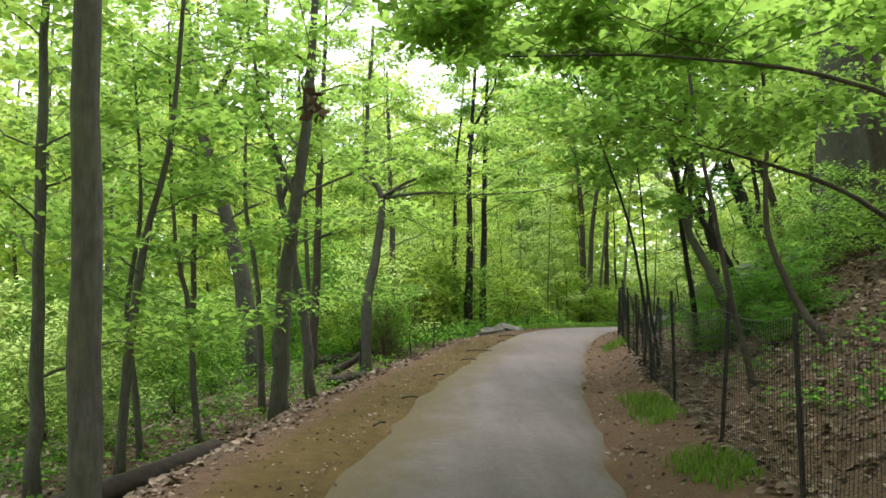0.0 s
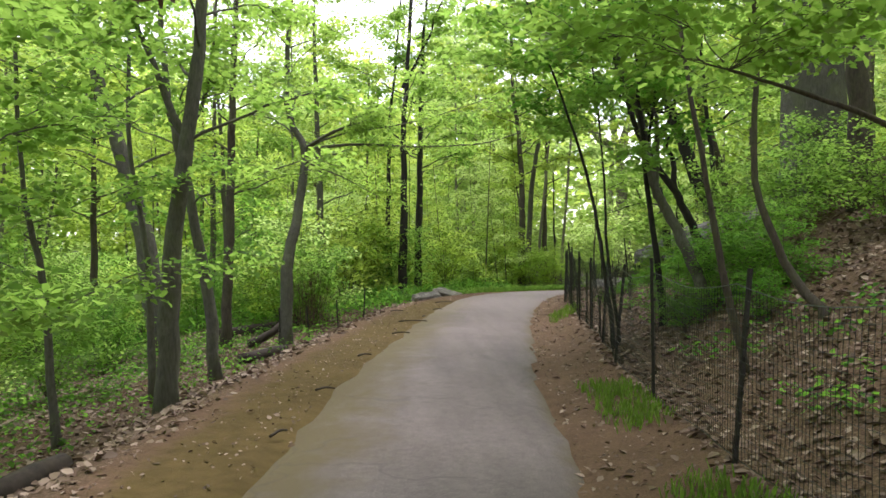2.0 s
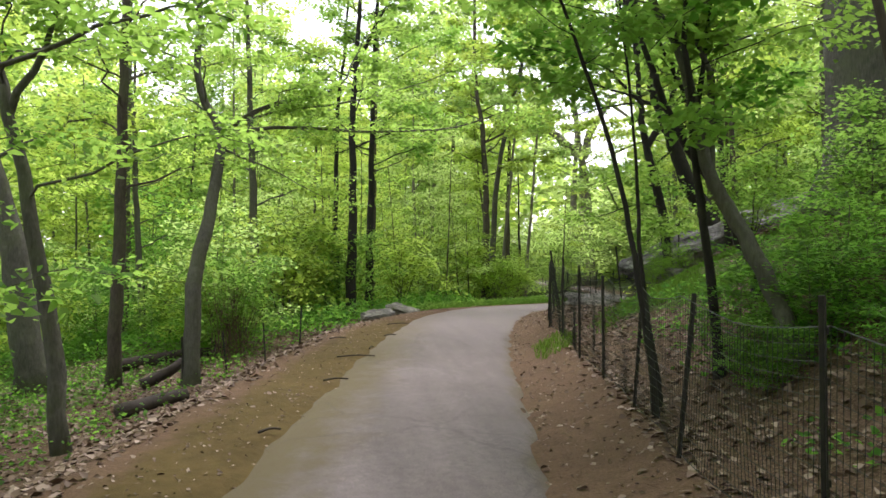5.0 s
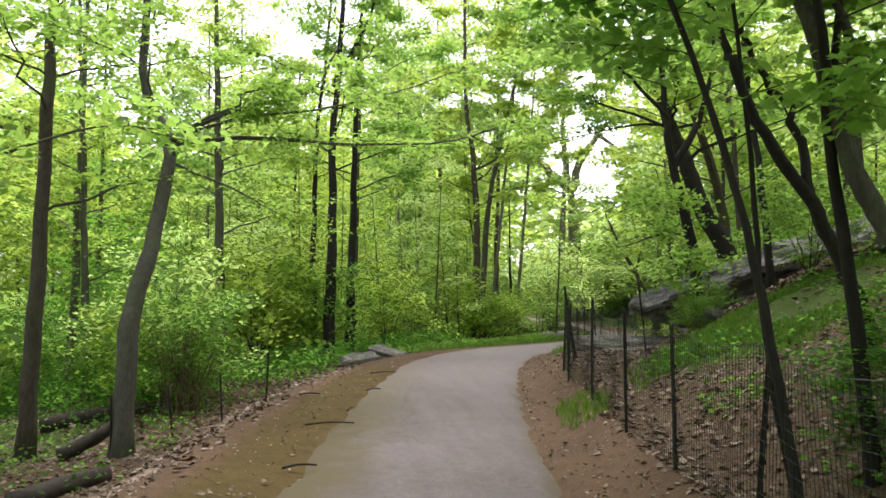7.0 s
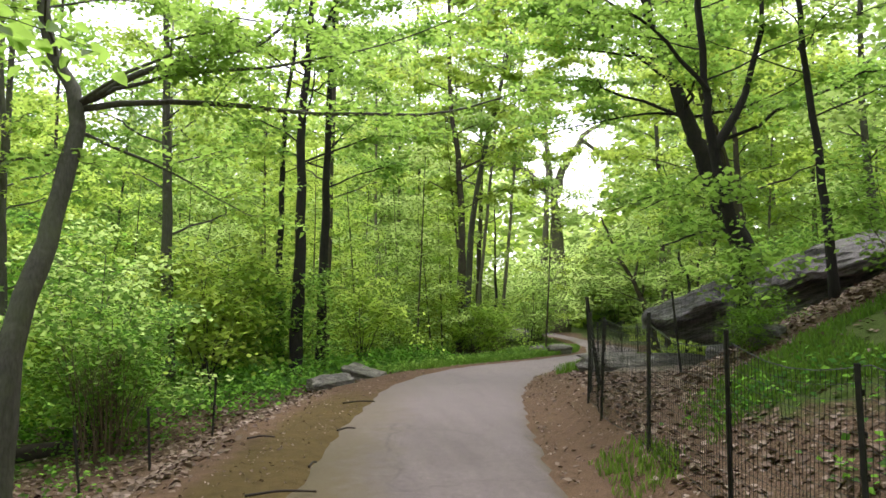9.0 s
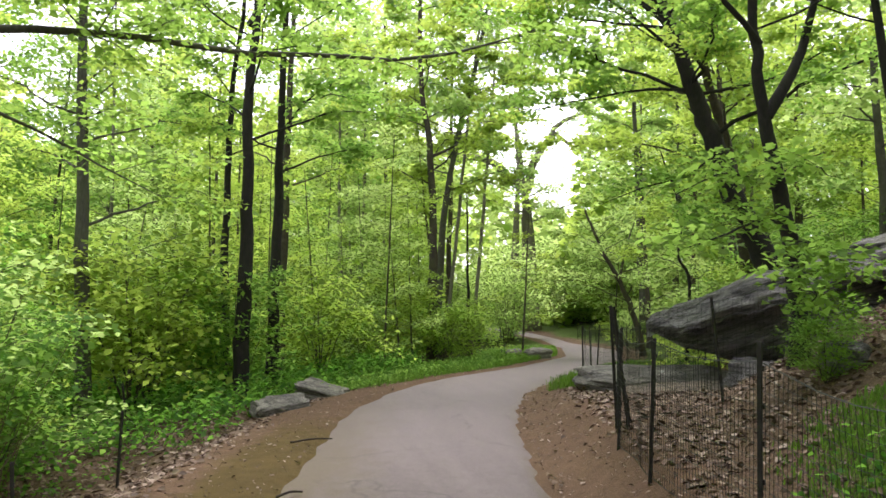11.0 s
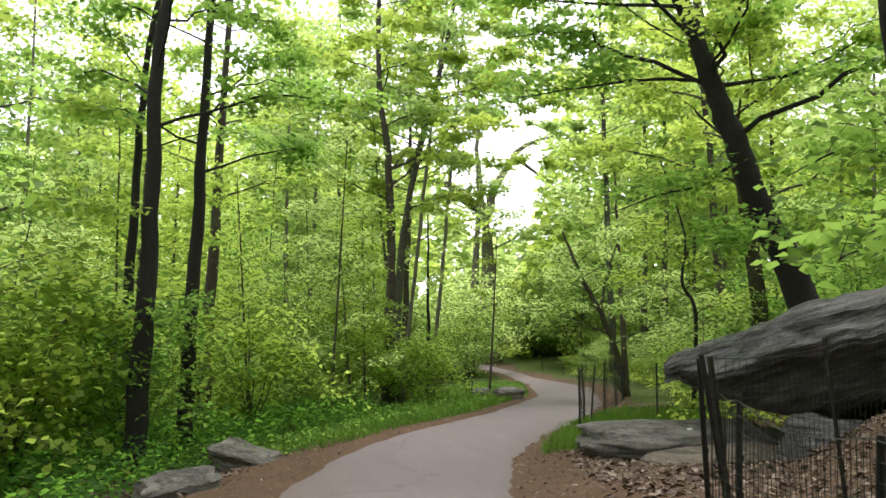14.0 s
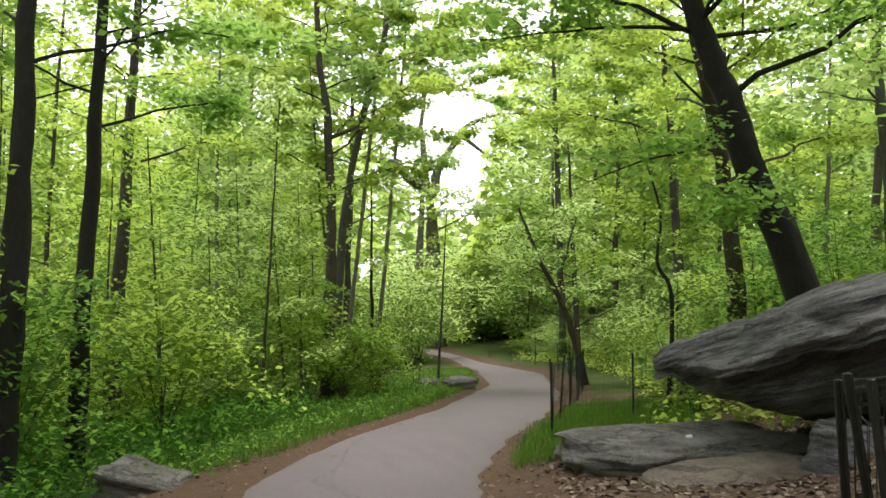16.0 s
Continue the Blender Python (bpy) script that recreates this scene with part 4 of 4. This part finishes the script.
# ---- wood behind: repeated trees ----
far_kinds = []
for k, (mat, bark) in enumerate(((LEAF_SPRING, BARK_GREY), (LEAF_HAZED, BARK_HAZED), (LEAF_MID, BARK_BROWN), (LEAF_SPRING, BARK_BROWN), (LEAF_HAZED, BARK_GREY))):
    far_kinds.append(grow("tree", ("woodland tree with light spring foliage", "pale hazy woodland tree", "woodland tree with fresh green foliage", "slim woodland tree with yellow-green leaves", "tall woodland tree with leaves paled as by haze")[k],
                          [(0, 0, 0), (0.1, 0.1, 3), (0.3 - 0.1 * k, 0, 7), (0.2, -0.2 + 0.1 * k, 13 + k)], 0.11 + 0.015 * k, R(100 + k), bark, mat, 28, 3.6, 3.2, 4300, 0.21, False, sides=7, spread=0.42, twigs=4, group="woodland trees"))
rng = np.random.default_rng(11)
spots = []


def clear(x, y, near, keep):
    dl, dr = (float(q[0]) for q in land([x], [y])[1:])
    return (dl > keep or dr > keep) and all(math.hypot(x - a, y - b2) > near for a, b2 in spots)


def sky_gap(x, y):
    """The openings in the wood through which the sky shows: down the bank and over the clearing ahead."""
    return abs(math.degrees(math.atan2(x - 2.0, y - 17.0)) - 21.6) < 3.6 and y > 34


tries = 0
while len(spots) < 60 and tries < 9000:
    tries += 1
    x, y = rng.uniform(-24, 40), rng.uniform(-8, 80)
    if (x < 0 and y < 24 and x > -7.5) or (3 < x < 10.5 and y < 30) or sky_gap(x, y) or (y < 4 and abs(x) > 16):
        continue
    if (-7 < x < 11 and 24 < y < 44) or (x >= 11 and x < 24 and 26 < y < 54) or not clear(x, y, 3.0 if y < 50 else 3.8, 4.8 if y > 29 else 6.0):
        continue
    spots.append((x, y))
for k, (x, y) in enumerate(spots):
    kind = far_kinds[k % 5]
    m = pose(x, y, ground_z(x, y) - 0.1, rng.normal(0, 2), rng.normal(0, 2), rng.uniform(0, 360))
    s = rng.uniform(0.75, 1.2)
    if k < 5:
        kind.matrix_basis = m @ Matrix.Scale(s, 4)
    else:
        copy_thing(kind, m).scale = (s, s, s)

# The last nine are unseen trees added around the start, one on the road.
for k, (x, y, s) in enumerate(((5.5, 52, 1.35), (24.5, 50, 1.35), (27.5, 57, 1.45), (31, 54, 1.4), (28, 46, 1.3), (24, 34.5, 1.15), (30, 66, 1.6), (34, 62, 1.5), (16.5, 28.5, 1.0), (19.5, 25, 1.05), (8, 59, 1.5), (-4.2, -2.5, 0.85), (4.6, -3.5, 0.85), (-3.6, -8.5, 1.0), (4.4, -10, 1.0), (7.5, 0.5, 0.9), (-6.2, 1.2, 0.9), (-0.5, -16, 1.1), (-9, -10, 1.1), (10, -9, 1.1))):
    copy_thing(far_kinds[(1, 3, 4)[k % 3]], pose(x, y, ground_z(x, y) - 0.1, 0, 0, k * 83)).scale = (s, s, s)

for k in range(18):
    x, y, s = -26 + 2.1 * k + 1.3 * math.sin(k * 2.3), 52 + 9 * math.sin(k * 1.7) + 0.4 * k, 1.25 + 0.25 * math.sin(k * 3.1)
    if not sky_gap(x, y) and clear(x, y, 2.5, 4.5):
        copy_thing(far_kinds[(0, 3, 1, 2)[k % 4]], pose(x, y, ground_z(x, y) - 0.1, 0, 0, k * 67)).scale = (s, s, s * 1.1)

grow("tree", "tall tree with haze-paled leaves where the path bends", [at_ground(7.1, 39.5), (7.2, 39.4, 3.0), (7.6, 39.2, 6.5), (8.5, 38.9, 10.5), (9.2, 38.8, 15.0)], 0.16, R(321), BARK_GREY, LEAF_HAZED, 26, 6.2, 3.6, 7000, 0.17, False, group="woodland trees")
grow("tree", "tall tree with yellow-green leaves behind the bend", leaning(10.4, 46.5, (11.4, 45.0, 18.0)), 0.1, R(322), BARK_HAZED, LEAF_SPRING, 30, 8.5, 4.6, 12000, 0.2, False, group="woodland trees")

grow("tree", "tall slim tree with a high yellow-green crown", leaning(8.0, 42.4, (9.6, 41.2, 17.0)), 0.09, R(323), BARK_HAZED, LEAF_SPRING, 28, 8.2, 4.4, 11000, 0.17, False, group="woodland trees")
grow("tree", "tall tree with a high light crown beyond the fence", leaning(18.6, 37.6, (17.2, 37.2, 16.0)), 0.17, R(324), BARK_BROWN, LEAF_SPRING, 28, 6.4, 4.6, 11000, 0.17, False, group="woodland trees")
grow("tree", "tall tree spreading high over the far path", leaning(21.5, 50.5, (20.4, 50.0, 20.0)), 0.2, R(325), BARK_GREY, LEAF_HAZED, 28, 9.5, 5.2, 11000, 0.22, False, group="woodland trees")

# ---- understorey shrubs ----
shrub_kinds = []
for k, mat in enumerate((LEAF_SPRING, LEAF_MID, LEAF_HAZED, LEAF_DEEP)):
    extra = [([(0, 0, 0), (0.25 * math.cos(a), 0.25 * math.sin(a), 0.7), (0.6 * math.cos(a), 0.6 * math.sin(a), 1.4 + 0.2 * k)], 0.014) for a in np.arange(5) * 1.3 + k]
    shrub_kinds.append(grow("shrub", ("bright green shrub in the undergrowth", "leafy green shrub under the trees", "yellow-green bush of thin stems", "dark green leafy bush on the ground")[k],
                            [(0, 0, 0), (0.05, 0, 0.7), (0.1, 0.05, 1.6 + 0.3 * k)], 0.018, R(200 + k), BARK_BROWN, mat, 16, 0.25, 1.0, 3200, 0.075, False, extra=extra, sides=5, spread=0.16, group="shrubs", category="shrub"))
bush = []
tries = 0
while len(bush) < 165 and tries < 6000:
    tries += 1
    x, y = (rng.uniform(-16, 8), rng.uniform(3, 60)) if tries % 3 else (rng.uniform(6, 28), rng.uniform(8, 62))
    dl, dr = (float(q[0]) for q in land([x], [y])[1:])
    low = 2.6 if y > 26 else 4.2
    if not (low < dl < 18 or (3.2 if y < 24 else 2.4) < dr < 14) or any(math.hypot(x - a, y - c) < 0.9 for a, c in bush):
        continue
    if (x > 6 and y > 40) or dr > 0 and ((18 < y < 27.5 and x < 12) or (y <= 18 and x < 8.5)):
        continue
    bush.append((x, y))
for k, (x, y) in enumerate(bush):
    kind = shrub_kinds[k % 4 if y < 24 or k < 4 else ((1, 0, 3, 1, 2) if x < 0.5 else (0, 2, 1, 0, 2))[k % 5]]
    m = pose(x, y, ground_z(x, y) - 0.05, 0, 0, rng.uniform(0, 360))
    s = rng.uniform(0.6, 1.25) * (1.5 if y > 26 else 1.0)
    if k < 4:
        kind.matrix_basis = m @ Matrix.Scale(s, 4)
    else:
        copy_thing(kind, m).scale = (s, s, s)

for k, (x, y, s) in enumerate(((6.6, 13.2, 0.8), (6.6, 10.8, 0.8), (6.0, 8.2, 0.6), (7.8, 14.2, 0.9), (7.4, 17.2, 0.9), (6.7, 19.0, 0.45), (6.2, 18.4, 0.35))):
    copy_thing(shrub_kinds[1], pose(x, y, ground_z(x, y) - 0.05, 0, 0, k * 70)).scale = (s, s, s * 0.85)

for k, (x, y, sc) in enumerate(((-2.4, 21.6, 1.3), (-1.9, 20.9, 1.0), (-3.0, 22.6, 1.2))):
    copy_thing(shrub_kinds[(2, 1, 0)[k]], pose(x, y, ground_z(x, y) - 0.05, 0, 0, k * 110)).scale = (sc, sc, sc)

for k, (x, y, sc) in enumerate(((4.0, 11.5, 0.42), (4.45, 11.05, 0.46), (4.6, 12.0, 0.5), (3.75, 10.6, 0.3), (5.1, 11.6, 0.55), (4.9, 10.4, 0.4), (4.2, 9.6, 0.28), (5.6, 12.5, 0.5))):
    copy_thing(shrub_kinds[3], pose(x, y, ground_z(x, y) - 0.04, 0, 0, k * 77)).scale = (sc * 1.25, sc * 1.25, sc * 0.8)

for k in range(26):
    y = 30 + 1.15 * k
    x = float(np.interp(y, [q for _, q in ROAD_R], [q for q, _ in ROAD_R])) + 3.2 + 2.6 * (0.5 + 0.5 * math.sin(k * 2.7))
    sc = 0.7 + 0.25 * math.sin(k * 1.9)
    copy_thing(shrub_kinds[(2, 0, 2)[k % 3]], pose(x, y, ground_z(x, y) - 0.05, 0, 0, k * 61)).scale = (sc * 1.3, sc * 1.3, sc)

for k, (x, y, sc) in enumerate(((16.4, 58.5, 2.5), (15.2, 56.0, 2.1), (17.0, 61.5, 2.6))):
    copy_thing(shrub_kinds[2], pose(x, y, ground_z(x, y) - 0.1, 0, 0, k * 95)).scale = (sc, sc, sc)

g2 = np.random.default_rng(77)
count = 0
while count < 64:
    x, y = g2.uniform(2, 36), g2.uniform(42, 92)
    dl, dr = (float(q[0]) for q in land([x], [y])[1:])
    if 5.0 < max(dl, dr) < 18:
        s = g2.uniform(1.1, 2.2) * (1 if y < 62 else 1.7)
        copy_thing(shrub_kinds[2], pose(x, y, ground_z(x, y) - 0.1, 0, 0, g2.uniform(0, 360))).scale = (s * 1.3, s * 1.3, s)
        count += 1

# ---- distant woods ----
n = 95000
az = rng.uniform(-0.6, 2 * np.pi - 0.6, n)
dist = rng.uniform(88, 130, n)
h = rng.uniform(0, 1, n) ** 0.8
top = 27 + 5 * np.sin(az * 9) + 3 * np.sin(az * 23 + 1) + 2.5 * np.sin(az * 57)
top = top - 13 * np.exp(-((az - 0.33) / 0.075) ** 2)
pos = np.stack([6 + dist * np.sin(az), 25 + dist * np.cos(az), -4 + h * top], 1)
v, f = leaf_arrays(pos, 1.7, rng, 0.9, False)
woods = quick_mesh("distant_woods", v, f, LEAF_HAZED)
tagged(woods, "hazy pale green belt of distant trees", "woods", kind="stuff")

n = 80000
az = rng.uniform(-1.25, 1.45, n)
far = rng.uniform(58, 84, n)
h = rng.uniform(0, 1, n) ** 0.85
top = 21 + 3.5 * np.sin(az * 11 + 2) + 2.5 * np.sin(az * 29) + 2 * np.sin(az * 71 + 1)
top = top - 14 * np.exp(-((az - 0.34) / 0.10) ** 2)
x, y = 2 + far * np.sin(az), 17 + far * np.cos(az)
z, dl, dr = land(x, y)
keep = np.maximum(dl, dr) > 3.0
pos = np.stack([x, y, z + h * top], 1)[keep]
v, f = leaf_arrays(pos, 0.85, rng, 0.8, False)
tagged(quick_mesh("back_woods", v, f, LEAF_SPRING), "leafy yellow-green edge of the wood behind", "woods", kind="stuff")

# ---- fallen wood and sticks ----
def log(label, pts, r, seed, name="log"):
    verts, faces = [], []
    g = np.random.default_rng(seed)
    line = bend(pts, 5, g, r * 0.12)
    tube(verts, faces, line, [r * (1 - 0.3 * i / len(line)) for i in range(len(line))], 10, True, 0.1, g)
    ob = mesh_object(name, verts, faces, WOOD_DEAD, flat=False)
    return tagged(ob, label, "log" if name == "log" else "stick", "fallen wood")


def lying(x, y, r):
    return (x, y, ground_z(x, y) + r * 0.7)


log("dark rotting log lying along the bank", [lying(-3.4, 6.2, 0.13), lying(-2.9, 7.0, 0.13), lying(-2.55, 8.0, 0.11)], 0.13, 1)
log("dark fallen log across the lower bank", [lying(-4.2, 20.6, 0.15), lying(-3.2, 21.0, 0.14), lying(-2.1, 21.2, 0.12)], 0.15, 2)
log("short dark log propped at a tree foot", [lying(-2.9, 17.6, 0.1), (-2.5, 17.9, ground_z(-2.5, 17.9) + 0.25), (-2.3, 18.1, ground_z(-2.3, 18.1) + 0.42)], 0.1, 3)
log("dark log lying behind the trees", [lying(-2.6, 15.4, 0.12), lying(-1.9, 16.2, 0.1)], 0.12, 4)
for k, (x, y, a, s) in enumerate(((0.55, 15.9, 5, 0.55), (-0.5, 9.1, 20, 0.2), (-0.7, 7.4, 60, 0.2), (0.25, 18.3, 10, 0.3), (1.2, 18.7, 30, 0.25), (0.3, 13.9, 15, 0.3), (0.8, 16.9, 70, 0.2), (1.5, 21.0, 15, 0.5), (-0.2, 11.4, 30, 0.2))):
    c, s2 = math.cos(radians(a)), math.sin(radians(a))
    z = max(ground_z(x, y), float(road_z(y)) + 0.025) + 0.012
    log("dry curled twig on the path edge", [(x - c * s / 2, y - s2 * s / 2, z), (x, y + 0.03, z + 0.012), (x + c * s / 2, y + s2 * s / 2, z)], 0.012, 20 + k, "stick")


# ---- ground cover ----
def scatter(count, xr, yr, want, g):
    """Random spots on the ground that want() accepts."""
    out = []
    while sum(len(o) for o in out) < count:
        x, y = g.uniform(*xr, count), g.uniform(*yr, count)
        z, dl, dr = land(x, y)
        keep = want(x, y, dl, dr, g.uniform(0, 1, count))
        out.append(np.stack([x, y, z], 1)[keep])
    return np.concatenate(out)[:count]


def lobed(pos, size, g):
    """Dry curled leaves lying about."""
    return leaf_arrays(pos + [0, 0, 0.010], size, g, 0.42, True)


def stuff(name, label, category, v, f, mat):
    return tagged(quick_mesh(name, v, f, mat), label, category, kind="stuff")


g = np.random.default_rng(31)
v, f = lobed(scatter(74000, (1, 15), (-7, 27), lambda x, y, dl, dr, u: (dr > 0.75) & (u < np.clip(1.5 - dr * 0.09, 0, 1)) & ~((np.hypot(x - 6, y - 16) < 1.3) & (u > 0.25)), g), 0.074, g)
stuff("dry_leaves", "brown dry leaves covering the slope", "leaves", v, f, LITTER)
v, f = lobed(scatter(33000, (-8, 2), (-7, 27), lambda x, y, dl, dr, u: (dl > 0.85 + 0.3 * u) & (dl < 7) & (u < 0.9), g), 0.08, g)
stuff("dry_leaves", "brown dry leaves along the bank", "leaves", v, f, LITTER)
v, f = lobed(scatter(1100, (-3, 12), (0, 30), lambda x, y, dl, dr, u: ((dr > -0.12) & (dr < 1.0) & (u < 0.8)) | ((dl > -0.2) & (dl < 1.1) & (u < 0.10)), g), 0.065, g)
stuff("dry_leaves", "scattered dry leaves on the dirt verges", "leaves", v, f, LITTER)


v, f = lobed(scatter(6500, (-3, 14), (1, 32), lambda x, y, dl, dr, u: ((dr > -0.15) & (dr < 1.2)) | ((dl > -0.25) & (dl < 1.4) & (u < 0.8)) | ((dr < 0) & (dl < 0) & (u < 0.012)), g), 0.032, g)
stuff("leaf_crumbs", "small brown crumbs of leaf and bark on the dirt", "litter", v, f, LITTER)


def blades(pos, height, g, per=4):
    n = len(pos) * per
    p = np.repeat(pos, per, 0) + np.concatenate([g.normal(0, 0.035, (n, 2)), np.zeros((n, 1))], 1)
    az = g.uniform(0, 2 * np.pi, n)
    d = np.stack([np.cos(az), np.sin(az), np.zeros(n)], 1)
    w = np.stack([-np.sin(az), np.cos(az), np.zeros(n)], 1) * 0.006
    h = (height * g.uniform(0.5, 1.3, n))[:, None]
    up = np.array([[0, 0, 1.0]])
    v = np.stack([p - w, p + w, p + d * h * 0.25 + up * h * 0.7 + w * 0.7, p + d * h * 0.25 + up * h * 0.7 - w * 0.7, p + d * h * 0.6 + up * h], 1).reshape(-1, 3)
    k = np.arange(n)[:, None] * 5
    return v, np.concatenate([k + [[0, 1, 2, 3]], k + [[3, 2, 4, 4]]], 0)[:n]


v, f = blades(scatter(6500, (2, 22), (26.5, 48), lambda x, y, dl, dr, u: (dl > 0.3) & (dl < 3.5), g), 0.2, g)
stuff("grass", "fresh green grass beside the path", "grass", v, f, GRASS)
v, f = blades(scatter(2600, (3, 9), (13, 19), lambda x, y, dl, dr, u: (dr > 1.2) & (np.hypot((x - 6) / 1.6, (y - 16) / 1.4) < 0.6 + 0.6 * u) & (np.sin(x * 3.1 + y) + np.sin(y * 2.3 - x) > -0.3), g), 0.085, g)
stuff("grass", "green grass patch behind the fence", "grass", v, f, GRASS)
v, f = blades(scatter(1800, (5, 12), (25, 30), lambda x, y, dl, dr, u: (dr > 0.3) & (dr < 2.6), g), 0.24, g)
stuff("grass", "tall green grass behind the slab", "grass", v, f, GRASS)
TUFTS = [(2.16, 8.53), (2.13, 7.74), (3.46, 15.74), (3.54, 15.98), (3.29, 15.66), (2.19, 8.27), (1.96, 5.39)]
v, f = blades(scatter(520, (1.2, 5), (2, 20), lambda x, y, dl, dr, u: (dr > 0.35) & (np.min([np.hypot((x - a) * 1.7, (y - c) * 0.8) for a, c in TUFTS], 0) < 0.32 + 0.2 * u), g), 0.11, g)
stuff("grass", "tufts of grass at the fence foot", "grass", v, f, GRASS)


def plants(count, xr, yr, want, height, leaf, mat, label, g, per=9):
    pos = scatter(count, xr, yr, want, g)
    p = np.repeat(pos, per, 0) + np.stack([g.normal(0, 0.13, count * per), g.normal(0, 0.13, count * per), g.uniform(0.15, 1, count * per) * height * np.repeat(g.uniform(0.4, 1.2, count), per)], 1)
    v, f = leaf_arrays(p, leaf * 1.1, g, 0.6, False)
    return stuff("undergrowth", label, "plants", v, f, mat)


plants(4600, (-14, 5), (22, 46), lambda x, y, dl, dr, u: (dl > 1.5) & (dl < 13) & (u < np.clip(1.3 - dl * 0.06, 0, 1)), 0.55, 0.08, LEAF_DEEP, "leafy green undergrowth under the trees", g)
plants(2200, (0, 14), (26, 46), lambda x, y, dl, dr, u: (dl > 0.5) & (dl < 4), 0.22, 0.055, LEAF_MID, "low bright herbs along the grass edge", g)
plants(1300, (-12, 0), (2, 24), lambda x, y, dl, dr, u: (dl > 2.4) & (dl < 9), 0.30, 0.06, LEAF_DEEP, "low green plants down the bank", g)
plants(750, (2, 12), (1, 20), lambda x, y, dl, dr, u: (dr > 1.3) & (dr < 7) & (np.sin(x * 2.1 + y) * np.sin(y * 1.3) > 0.2) & (y < 16.5), 0.2, 0.055, LEAF_DEEP, "patches of green herbs among dry leaves", g)
plants(1500, (8, 26), (25, 56), lambda x, y, dl, dr, u: (dr > 2.0) & (dr < 9), 0.5, 0.11, LEAF_SPRING, "green plants on the far slope", g)


# ---- small things ----
def twig_bush(label, x, y, height, seed):
    """A bush of many thin bare stems."""
    g = np.random.default_rng(seed)
    z = ground_z(x, y)
    verts, faces = [], []
    for k in range(46):
        a, lean = g.uniform(0, 6.28), g.uniform(0.1, 0.75)
        h = height * g.uniform(0.5, 1.0)
        b2 = Vector((x + g.normal(0, 0.18), y + g.normal(0, 0.18), z - 0.05))
        tip = b2 + Vector((math.cos(a) * lean, math.sin(a) * lean, h))
        mid = b2.lerp(tip, 0.5) + Vector((-math.cos(a), -math.sin(a), 0)) * 0.08
        tube(verts, faces, [b2, mid, tip], [0.012, 0.008, 0.003], 4, False)
        for _ in range(3):
            q = mid.lerp(tip, g.uniform(0, 0.9))
            tube(verts, faces, [q, q + Vector((g.normal(0, 0.15), g.normal(0, 0.15), g.uniform(0.1, 0.3)))], [0.005, 0.002], 3, False)
    return tagged(mesh_object("twig_bush", verts, faces, TWIG), label, "bush", "shrubs")


twig_bush("leafless brown bush of thin upright stems", 8.2, 39.0, 1.3, 1)
twig_bush("leafless brown bush of thin stems by the grass", 7.5, 39.6, 1.1, 2)
twig_bush("bare brown brush at the edge of the bank", -1.9, 20.6, 1.9, 3)


def scrap(label, x, y, z, size, seed):
    """A crumpled scrap of paper."""
    bm = bmesh.new()
    bmesh.ops.create_icosphere(bm, subdivisions=2, radius=size)
    g = np.random.default_rng(seed)
    for v in bm.verts:
        v.co *= g.uniform(0.6, 1.2)
        v.co.z *= 0.6
    me = bpy.data.meshes.new("paper_scrap")
    bm.to_mesh(me)
    bm.free()
    me.materials.append(WHITE)
    ob = new("paper_scrap", me)
    ob.location = (x, y, z)
    return tagged(ob, label, "litter", "paper scraps")


bpy.context.view_layer.update()
deps = bpy.context.evaluated_depsgraph_get()
for k, (x, y, size) in enumerate(((7.75, 24.2, 0.045), (8.6, 24.6, 0.03))):
    hit, place, *_ = scene.ray_cast(deps, Vector((x, y, 0.9)), Vector((0, 0, -1)))
    scrap("crumpled white paper scrap lying on the rock slab", x, y, place.z + size * 0.35, size, k)

verts, faces = [], []
tube(verts, faces, [(-1.0, 5.55, 2.78), (-1.06, 5.5, 3.3), (-1.2, 5.4, 3.9), (-1.5, 5.2, 4.6)], [0.004, 0.005, 0.007, 0.01], 4, False)
cluster = tagged(mesh_object("dead_leaf_cluster", verts, faces, TWIG), "brown dead leaf cluster hanging on a thin twig", "leaves")
g = np.random.default_rng(9)
v, f = leaf_arrays(np.array([[-1.0, 5.55, 2.78]]) + g.normal(0, 0.035, (26, 3)), 0.09, g, 1.2, True)
quick_mesh("dead_leaves", v, f, LITTER, cluster)
